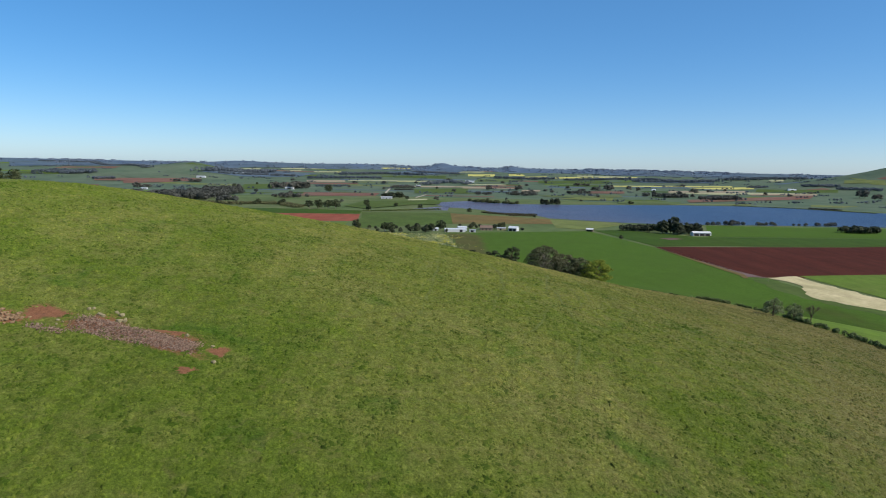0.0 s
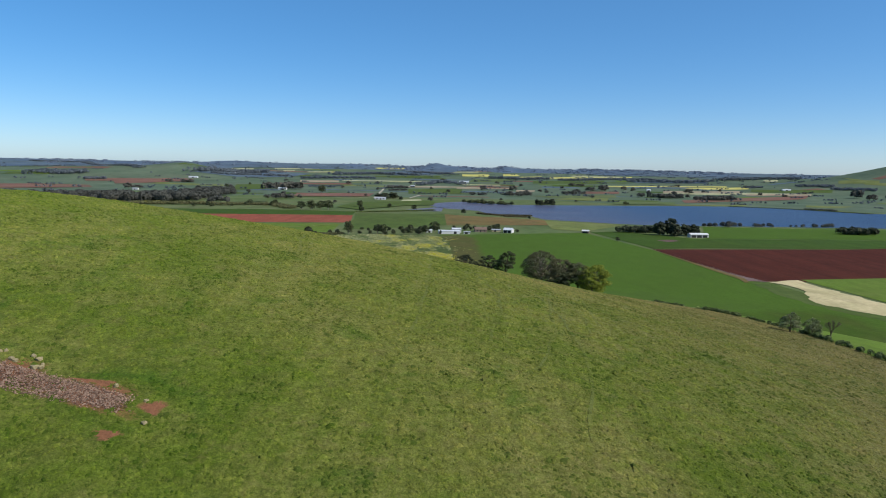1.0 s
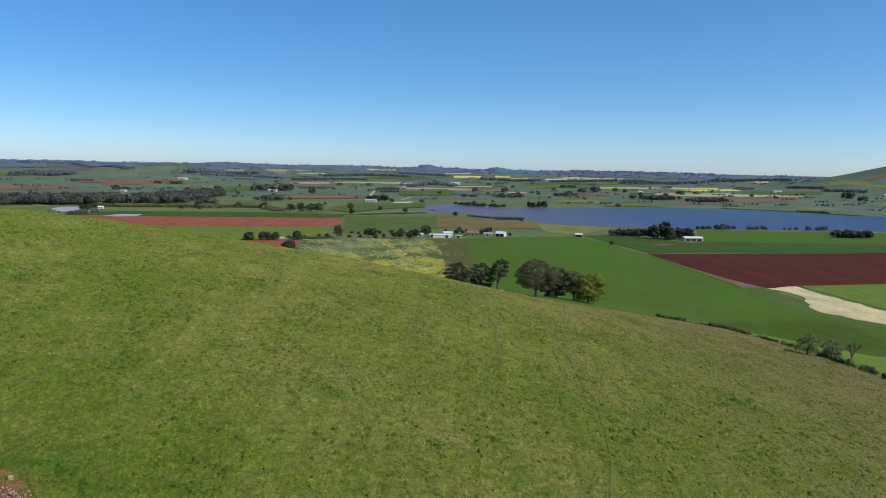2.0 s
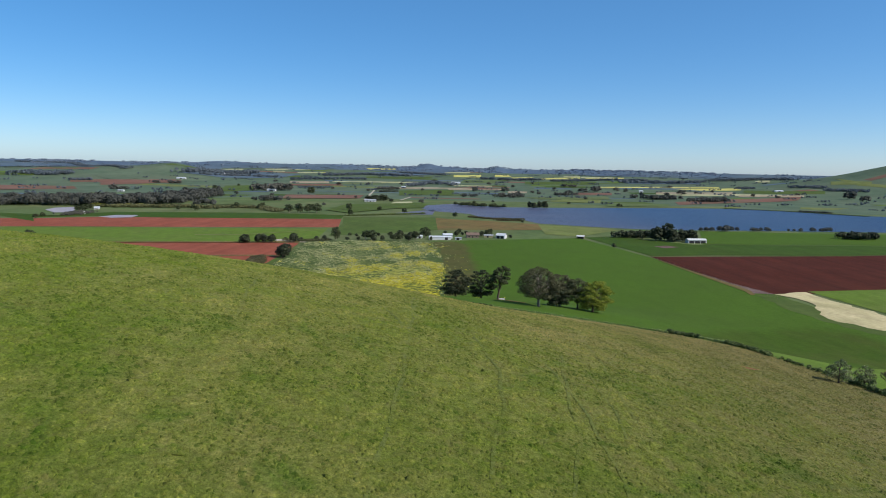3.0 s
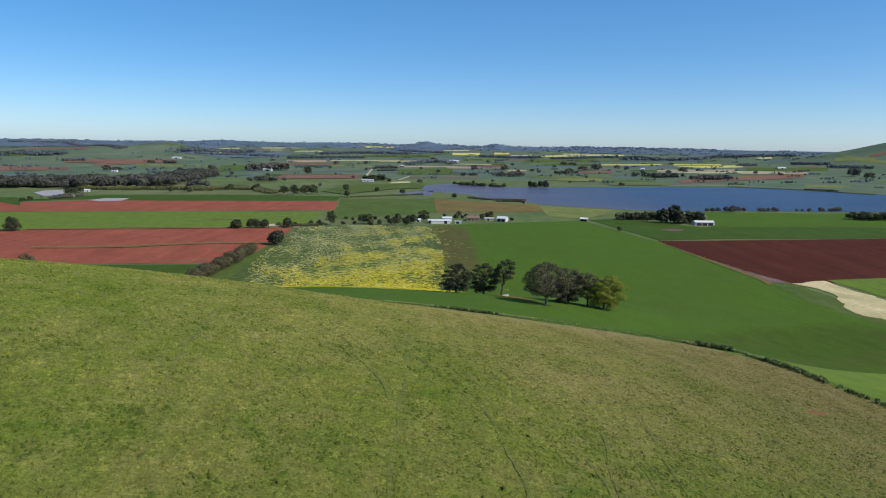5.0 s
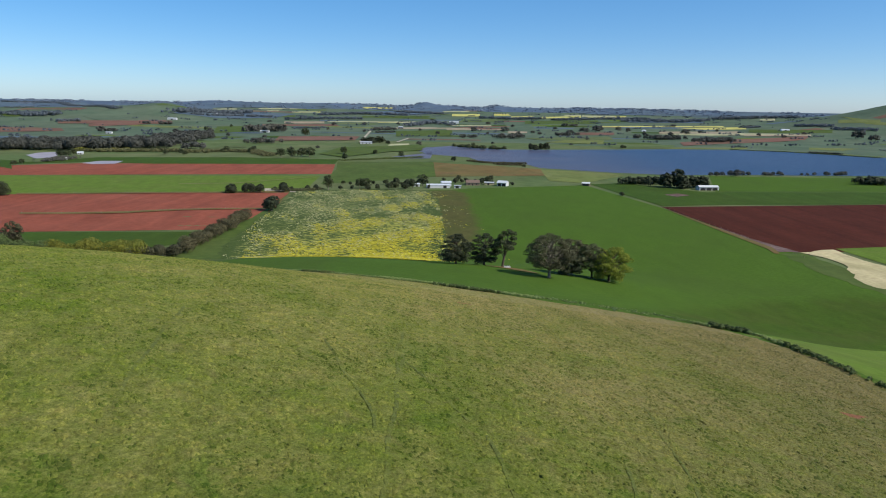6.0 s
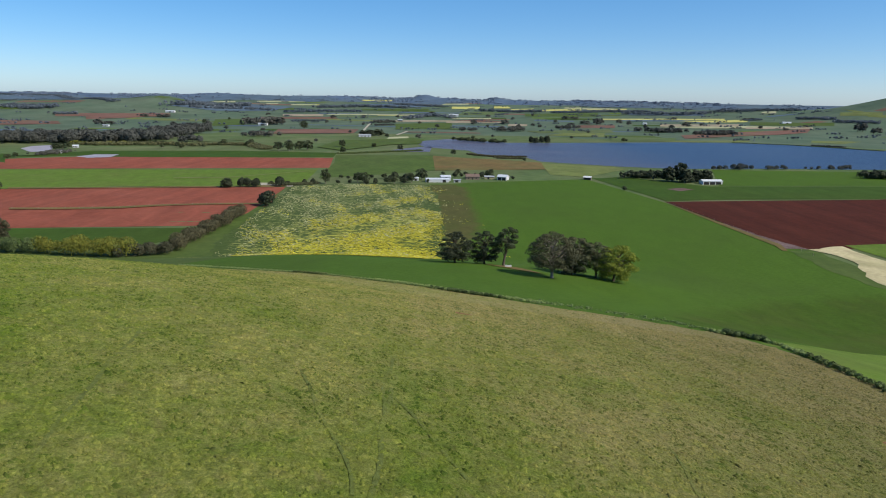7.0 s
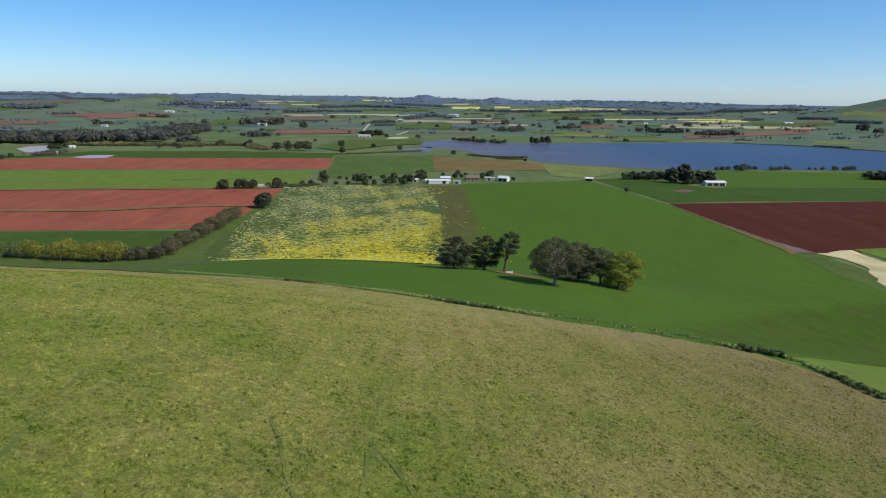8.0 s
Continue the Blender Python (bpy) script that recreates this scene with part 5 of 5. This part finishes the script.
farm_building("farmhouse", "small white shed by a farm dam", -539, 924, 0, 4.5, 4, 2.4, 1.0, WALL_WHITE, WALL_WHITE, [(-1, 1, 0, 2.2)])
farm_building("farmhouse", "white farmhouse among dark cypresses", -190, 1502, 5, 26, 10, 3.4, 2.4, WALL_WHITE, ROOF_GREY, [(-9, -6, 0.9, 2.3), (-1, 1, 0, 2.3), (6, 9, 0.9, 2.3)])
farm_building("farmhouse", "pale farmhouse among far trees", -900, 1790, 0, 16, 9, 3.2, 2.0, WALL_WHITE, ROOF_GREY, [(-8, -5, 0.9, 2.3), (-1, 1, 0, 2.3)])
farm_building("farmhouse", "pale farm shed far across the plain", 5, 2960, 0, 40, 16, 6, 3, WALL_WHITE, ROOF_PALE, [(-8, 8, 0, 4)])
farm_building("farmhouse", "pale farm shed far across the plain", -560, 2050, 0, 26, 12, 5, 2.5, WALL_WHITE, ROOF_PALE, [(-5, 5, 0, 3.5)])
farm_building("farmhouse", "white farmhouse beyond the lake", 1450, 2260, 0, 30, 12, 4, 3, WALL_WHITE, ROOF_PALE, [(-8, -4, 0.9, 2.4), (2, 6, 0.9, 2.4)])

farm_building("farmhouse", "white farm shed far across the plain", -1055, 2603, 0, 34, 12, 4.5, 2.5, WALL_WHITE, ROOF_PALE, [(-4, 4, 0, 3.2)])
farm_building("farmhouse", "white farm shed far across the plain", -191, 2543, 0, 16, 12, 4.5, 2.5, WALL_WHITE, ROOF_PALE, [(-4, 4, 0, 3.2)])
farm_building("farmhouse", "white farm shed far across the plain", 704, 2562, 0, 14, 12, 4.5, 2.5, WALL_WHITE, ROOF_PALE, [(-4, 4, 0, 3.2)])
farm_building("farmhouse", "white farm shed far across the plain", 1221, 2566, 0, 30, 12, 4.5, 2.5, WALL_WHITE, ROOF_PALE, [(-4, 4, 0, 3.2)])
farm_building("farmhouse", "white farm shed far across the plain", -1019, 3030, 0, 22, 12, 4.5, 2.5, WALL_WHITE, ROOF_PALE, [(-4, 4, 0, 3.2)])

def stock_ramp(x, y):
    root = new("stock_trough")
    root.matrix_basis = pose(x, y, float(terrain(x, y)) + 0.3, 0, 0, 8)
    bm = bmesh.new()
    block(bm, -1.3, 1.3, -0.5, 0.5, 0.0, 0.75)
    bmesh.ops.bevel(bm, geom=bm.edges[:], offset=0.06, segments=1)
    part("trough", bm, WALL_WHITE, root, "pale concrete trough")
    bm = bmesh.new()
    block(bm, -1.15, 1.15, -0.36, 0.36, 0.7, 0.76)
    part("water_surface", bm, DARK_GAP, root, "dark water")
    return tagged(root, "pale concrete water trough under the gum tree", "trough")


stock_ramp(23.9, 243)
field("bare_patch", [(15, 249), (24, 249), (30, 240), (36, 227), (27, 231), (19, 241)], 0.36, BROWN, "bare trampled earth under the trees", 4, category="bare earth")


# ---------------------------------------------------------------- stone heap on the hill
def stone_mesh(rng, size):
    bm = bmesh.new()
    bmesh.ops.create_icosphere(bm, subdivisions=1, radius=size)
    sx, sy, sz = rng.uniform(0.8, 1.3), rng.uniform(0.7, 1.1), rng.uniform(0.55, 0.85)
    for v in bm.verts:
        k = rng.uniform(0.65, 1.3)
        v.co = Vector((v.co.x * sx * k, v.co.y * sy * k, v.co.z * sz * k))
    return bm


STONE = leafage("field_stone", (0.09, 0.056, 0.042), (0.36, 0.25, 0.19), 0.1)
ROUGHSTONE = plain("red_brown_stone", (0.21, 0.135, 0.075), 0.9, 0.1, vary=0.5, scale=3)
STONE_PALE = plain("pale_stone", (0.25, 0.21, 0.115), 0.9, 0.15, vary=0.35, scale=3)


bare_spots = []


def bare_patch(x, y, rx, ry, turn, mat=WORN, label="patch of bare red earth worn in the sward", seed=1):
    """A worn blob of ground with a ragged rim."""
    rng = random.Random(seed)
    bare_spots.append((x, y, rx, ry, turn))
    c, q = math.cos(turn), math.sin(turn)
    n, rings = 36, 7
    edge = [1 + 0.22 * math.sin(3 * 6.283 * k / n + seed) + rng.uniform(-0.12, 0.12) for k in range(n)]
    verts, faces, wear = [], [], []
    for r in range(rings + 1):
        for k in range(n):
            d = (r / rings) * edge[k] * 1.3
            u, v = rx * d * math.cos(6.283 * k / n), ry * d * math.sin(6.283 * k / n)
            px, py = x + u * c - v * q, y + u * q + v * c
            verts.append((px, py, float(hill_z(px, py)) + 0.022))
            wear.append(max(0.0, min(1.0, 1.5 - 1.5 * r / rings)) * 1.15)
    for r in range(rings):
        for k in range(n):
            a, b = r * n + k, r * n + (k + 1) % n
            faces.append((a, b, b + n, a + n))
    ob = mesh_object("bare_patch", verts, faces, mat, smooth=True)
    ob.data.attributes.new("wear", "FLOAT", "POINT").data.foreach_set("value", wear)
    return tagged(ob, label, "bare earth", kind="structure")


bare_patch(-42.7, -49.9, 2.3, 1.7, 0.2, seed=2)
bare_patch(-45.6, -52.0, 1.9, 1.3, 0.1, seed=9)
bare_patch(-36.0, -51.0, 3.4, 1.9, -0.1, seed=3, label="red earth showing round the stone heap")
bare_patch(-29.4, -52.3, 4.6, 1.7, -0.18, seed=4, label="red earth showing round the stone heap")
bare_patch(-29.2, -50.5, 2.6, 0.5, 0.05, seed=12, label="scraped earth beside the stone heap")
bare_patch(-23.7, -52.8, 0.9, 0.9, 0.0, seed=5)
bare_patch(-25.3, -56.8, 0.9, 0.6, 0.0, seed=6)
bare_patch(57.0, 48.6, 2.0, 1.0, 0.2, seed=7)
bare_patch(2.8, 87.0, 2.0, 0.9, 0.1, seed=8)
bare_patch(22.1, 79.3, 0.4, 0.4, 0.1, seed=10)
srng = random.Random(3)
verts, faces = [], []


def scatter_stone(x, y, z, size):
    """One small stone added to the heap."""
    bm = stone_mesh(srng, size)
    n = len(verts)
    verts.extend((v.co.x + x, v.co.y + y, v.co.z + z) for v in bm.verts)
    bm.verts.index_update()
    faces.extend(tuple(n + v.index for v in f.verts) for f in bm.faces)
    bm.free()


for k in range(5600):
    t = srng.random()
    half = 1.75 - 0.75 * t
    d = srng.uniform(-1, 1) * half + srng.gauss(0, 0.22)
    x, y = -38.7 + 12.9 * t + srng.gauss(0, 0.35), -50.9 - 2.1 * t + d
    mound = 0.3 * math.exp(-(d / 1.1) ** 2) * (1 - 0.4 * t)
    scatter_stone(x, y, float(hill_z(x, y)) + 0.04 + mound * srng.random() ** 0.35, 0.025 + 0.07 * srng.random() ** 2)
for k in range(300):
    t = srng.random()
    x, y = -42.7 + 3.9 * t + srng.gauss(0, 0.3), -52.5 - 0.7 * t + srng.gauss(0, 0.3)
    scatter_stone(x, y, float(hill_z(x, y)) + 0.04 + 0.1 * srng.random(), srng.uniform(0.03, 0.09))
heap = mesh_object("stone_heap", verts, faces, STONE)
tagged(heap, "long heap of small grey and red field stones", "stones", kind="stuff")


def boulder(x, y, size, mat=STONE_PALE, label="pale weathered boulder lying in the grass"):
    bm = stone_mesh(srng, size)
    bmesh.ops.subdivide_edges(bm, edges=bm.edges[:], cuts=1, use_grid_fill=True, smooth=0.1)
    for v in bm.verts:
        v.co *= srng.uniform(0.93, 1.06)
    ob = part("boulder", bm, mat, None)
    ob.matrix_basis = pose(x, y, float(hill_z(x, y)) + size * 0.3, 0, 0, srng.uniform(0, 360))
    return tagged(ob, label, "boulder", "boulders by the stone heap")


for x, y, size in ((-39.1, -47.8, 0.26), (-38.7, -47.6, 0.22), (-37.5, -48.8, 0.3), (-37.0, -49.0, 0.26), (-36.1, -47.9, 0.28), (-35.4, -48.3, 0.3), (-35.0, -49.5, 0.34), (-34.5, -49.4, 0.3),
                   (-34.7, -48.9, 0.22), (-27.6, -50.7, 0.32), (-24.4, -52.1, 0.24), (-23.3, -55.0, 0.28), (-40.5, -51.1, 0.2), (-40.2, -51.9, 0.18), (-39.9, -51.3, 0.2)):
    boulder(x, y, size)
for k in range(64):
    boulder(-45.5 + srng.gauss(0, 0.9), -52.0 + srng.gauss(0, 0.6), srng.uniform(0.14, 0.32), ROUGHSTONE, "rough red-brown boulder heaped on bare earth")

# worn stock trails over the hill


worn_lines = []


def trail(line, width):
    pts = []
    for a, b in zip(line, line[1:]):
        n = max(2, int(math.hypot(b[0] - a[0], b[1] - a[1])))
        pts += [(a[0] + (b[0] - a[0]) * k / n, a[1] + (b[1] - a[1]) * k / n) for k in range(n)]
    verts, faces = [], []
    for i, (x, y) in enumerate(pts[:-1]):
        dx, dy = pts[i + 1][0] - x, pts[i + 1][1] - y
        d = math.hypot(dx, dy)
        w = width * 1.25 * (0.6 + 0.7 * abs(math.sin(i * 1.3)))
        wob = 0.15 * math.sin(i * 0.5)
        for s in (-1, 1):
            px, py = x - dy / d * (s * w / 2 + wob), y + dx / d * (s * w / 2 + wob)
            verts.append((px, py, float(hill_z(px, py)) + 0.05))
    for i in range(len(verts) // 2 - 1):
        faces.append((2 * i, 2 * i + 1, 2 * i + 3, 2 * i + 2))
    worn_lines.extend(pts[::1])
    ob = mesh_object("stock_trail", verts, faces, TRODDEN, smooth=True)
    ob.data.attributes.new("wear", "FLOAT", "POINT").data.foreach_set("value", [0.42 + 0.2 * math.sin(0.37 * (k // 2) + 2 * math.sin(0.11 * (k // 2))) for k in range(len(verts))])
    return tagged(ob, "narrow trail worn by stock through the grass", "trail", kind="structure")


def fence(line, gap, label):
    """Posts at even steps with two wires."""
    root = new("fence")
    me = None
    wires, faces = [], []
    last = None
    for (x0, y0), (x1, y1) in zip(line, line[1:]):
        n = max(1, int(math.hypot(x1 - x0, y1 - y0) / gap))
        for k in range(n):
            x, y = x0 + (x1 - x0) * k / n, y0 + (y1 - y0) * k / n
            z = float(terrain(x, y)) + 0.25
            if me is None:
                bm = bmesh.new()
                bmesh.ops.create_cone(bm, cap_ends=True, segments=6, radius1=0.11, radius2=0.09, depth=1.7)
                post = part("post", bm, TIMBER, root)
                me = post.data
            else:
                post = new("post", me)
                post.parent = root
            post.location = (x, y, z + 0.55)
            if last:
                for h in (0.7, 1.15):
                    limb(wires, faces, (last[0], last[1], last[2] + h), (x, y, z + h), 0.02, 0.02, 3)
            last = (x, y, z)
    mesh_object("wire", wires, faces, TIMBER, root)
    return tagged(root, label, "fence")


fence([(-376, 552), (-286, 564), (-200, 590), (-152, 604)], 9, "timber post and wire fence beside red soil")
fence([(-308, 446), (-235, 453), (-144, 488)], 9, "timber post and wire fence across red soil")
fence([(178, 545), (188, 436), (194, 372), (200, 330)], 9, "timber post and wire fence beside the crop")


trail([(-5.3, 30), (-4.6, 4), (-4.2, -13), (-4.8, -30), (-5.4, -38)], 0.31)
trail([(3.2, 12.2), (5, 3), (6, -4), (5.9, -14), (4.3, -25), (3.4, -31)], 0.28)
trail([(15.4, 12), (13.4, -6), (12.4, -20), (9.1, -33), (6.5, -38)], 0.25)
trail([(12.3, 4), (14.1, -7), (14.9, -22), (14.9, -31), (12.9, -42), (11.8, -49)], 0.28)
trail([(17.5, 6), (17.9, -8), (17.5, -18)], 0.22)
trail([(-31, 34), (-28.5, 20.8), (-26.9, 11.9), (-23.9, -2.2)], 0.28)
trail([(-6, 40), (-6, 31), (-4.9, 16)], 0.25)
trail([(22, 30), (21, 10), (19.5, -12)], 0.22)

trail([(-14, 30), (-12.2, 25.4), (-7.3, 13.7), (-6.4, 11.1), (-5.6, 7)], 0.24)
trail([(-5, 28), (-3.4, 25.1), (-1.2, 20.8), (1.7, 14.3), (3.2, 12.2)], 0.24)

# ---------------------------------------------------------------- tussocks of the hill's sward
grng = np.random.default_rng(77)


def swell(x, y, short, long, seed, waves=14):
    """Uneven growth over the hill: waves of many lengths and ways, about -1 to 1."""
    rng = np.random.default_rng(seed)
    out = 0 * x
    for k in range(waves):
        way, size = rng.random() * 6.283, 6.283 / rng.uniform(short, long)
        out = out + np.sin((x * np.cos(way) + y * np.sin(way)) * size + rng.random() * 6.283 + 0.8 * out)
    return out / waves ** 0.5


gx0 = np.concatenate([grng.uniform(-78, 92, 420000), grng.uniform(-180, 92, 60000)])
gy0 = np.concatenate([grng.uniform(-92, 112, 420000), grng.uniform(100, 270, 60000)])
edge = np.interp(gx0, [-202, -142, -92, -52, -21, 8, 27, 46, 67, 74, 92], [279, 261, 224, 187, 156, 137, 129, 127, 124, 95, 0]) - 1
gx0, gy0 = gx0[gy0 < edge], gy0[gy0 < edge]
growth = swell(gx0, gy0, 1.4, 7, 3)
keep = growth + grng.normal(size=len(gx0)) * 0.5 > -0.75
# none stands on bare earth or on the trodden lines
for x, y, rx, ry, turn in bare_spots:
    c, q = math.cos(turn), math.sin(turn)
    u, v = ((gx0 - x) * c + (gy0 - y) * q) / rx, ((gy0 - y) * c - (gx0 - x) * q) / ry
    keep &= u * u + v * v > 0.5 + 0.6 * grng.random(len(gx0))
path = np.array(worn_lines)
cells = {(int(np.floor(a / 2)) + i, int(np.floor(c / 2)) + j) for a, c in path for i in (-1, 0, 1) for j in (-1, 0, 1)}
for q in range(len(gx0)):
    if keep[q] and (int(gx0[q] // 2), int(gy0[q] // 2)) in cells and ((path[:, 0] - gx0[q]) ** 2 + (path[:, 1] - gy0[q]) ** 2).min() < 0.08:
        keep[q] = False
gx0, gy0, growth = gx0[keep], gy0[keep], growth[keep]
N, rim = len(gx0), 4
bulk = (0.07 + 0.13 * grng.random(N) ** 2) * (1 + 0.3 * np.clip(growth, -0.6, 1.4))
high = bulk * (0.45 + 0.75 * grng.random(N))
big = grng.random(N) < 0.1
bulk, high = np.where(big, bulk * 1.9, bulk), np.where(big, high * 1.25, high)
stretch, way = 1 + 0.7 * grng.random(N), grng.random(N) * 6.283
tv = np.empty((N, rim + 1, 3))
for k in range(rim):
    ang = 6.283 * (k + 0.7 * grng.random(N)) / rim
    u, v = bulk * stretch * np.cos(ang) * (0.75 + 0.5 * grng.random(N)), bulk * np.sin(ang) * (0.75 + 0.5 * grng.random(N))
    px, py = gx0 + u * np.cos(way) - v * np.sin(way), gy0 + u * np.sin(way) + v * np.cos(way)
    tv[:, k] = np.stack([px, py, hill_z(px, py) - 0.015], -1)
px, py = gx0 + grng.normal(size=N) * bulk * 0.3, gy0 + grng.normal(size=N) * bulk * 0.3
tv[:, rim] = np.stack([px, py, hill_z(px, py) + high], -1)
base = np.arange(N, dtype=np.int32)[:, None] * (rim + 1)
tri = np.stack([np.stack([base[:, 0] + k, base[:, 0] + (k + 1) % rim, base[:, 0] + rim], -1) for k in range(rim)], 1).astype(np.int32)
tme = bpy.data.meshes.new("grass_tussocks")
nt = N * rim
tme.vertices.add(N * (rim + 1))
tme.vertices.foreach_set("co", tv.reshape(-1))
tme.loops.add(nt * 3)
tme.loops.foreach_set("vertex_index", tri.reshape(-1))
tme.polygons.add(nt)
tme.polygons.foreach_set("loop_start", np.arange(nt, dtype=np.int32) * 3)
tme.update(calc_edges=True)
tme.materials.append(BLADES)
tme.attributes.new("tuft", "FLOAT", "POINT").data.foreach_set("value", np.repeat(np.clip(grng.random(N) - 0.2 * swell(gx0, gy0, 9, 30, 8), 0, 1), rim + 1))
tagged(new("grass_tussocks", tme), "short tufted pasture grass, green and straw coloured", "grass", kind="stuff")

# ---------------------------------------------------------------- scattered timber of the far plain
frng = np.random.default_rng(15)
lobes = []
while len(lobes) < 1500:
    r, a = 1500 + 3150 * frng.random() ** 0.7, radians(frng.uniform(-36, 36))
    x, y = r * math.sin(a), r * math.cos(a)
    if x > 1500 and y > 2000 or -1500 < x < -1100 and 2700 < y < 3350 or r > 4300:
        continue
    if 1290 < y < 1560 and -80 < x < 900:
        continue
    along, n = frng.uniform(-0.3, 0.3), int(frng.integers(1, 9))
    for k in range(n):
        h = frng.uniform(3.5, 8)
        px, py = x + (k + frng.normal() * 0.3) * 7 * math.cos(along), y + (k * 7 * math.sin(along)) + frng.normal() * 4
        lobes.append((px, py, float(terrain(px, py)) + h * 0.45, h * 0.55, h * 0.55, h * 0.5))
# leaf colour of the far trees holds the blue of haze
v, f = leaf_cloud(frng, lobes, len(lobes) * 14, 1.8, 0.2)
tagged(mesh_object("far_trees", v, f, LEAF_FAR_HAZE), "scattered dark trees and windbreaks far across the plain", "trees", kind="stuff")

# forest along the far ridge, haze painted into its leaf colour
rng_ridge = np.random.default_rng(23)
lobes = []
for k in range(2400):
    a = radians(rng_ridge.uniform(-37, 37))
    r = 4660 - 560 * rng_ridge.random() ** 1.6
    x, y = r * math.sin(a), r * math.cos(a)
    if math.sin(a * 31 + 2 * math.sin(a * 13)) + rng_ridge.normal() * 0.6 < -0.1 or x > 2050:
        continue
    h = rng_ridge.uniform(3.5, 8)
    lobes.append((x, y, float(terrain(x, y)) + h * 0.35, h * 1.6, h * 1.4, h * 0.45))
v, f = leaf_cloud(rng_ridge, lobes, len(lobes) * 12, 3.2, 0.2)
tagged(mesh_object("ridge_forest", v, f, LEAF_RIDGE_HAZE), "forest along the far ridge, leaves tinted blue for haze", "forest", kind="stuff")

# ---------------------------------------------------------------- plants to their first places
for proto, m in planted.items():
    proto.matrix_basis = m
for kind in (GUM, DARKTREE, BUSH, FARTREE, WATTLE):
    for proto, h, w in kind:
        if proto not in planted:
            for ob in (*proto.children, proto):
                bpy.data.objects.remove(ob)
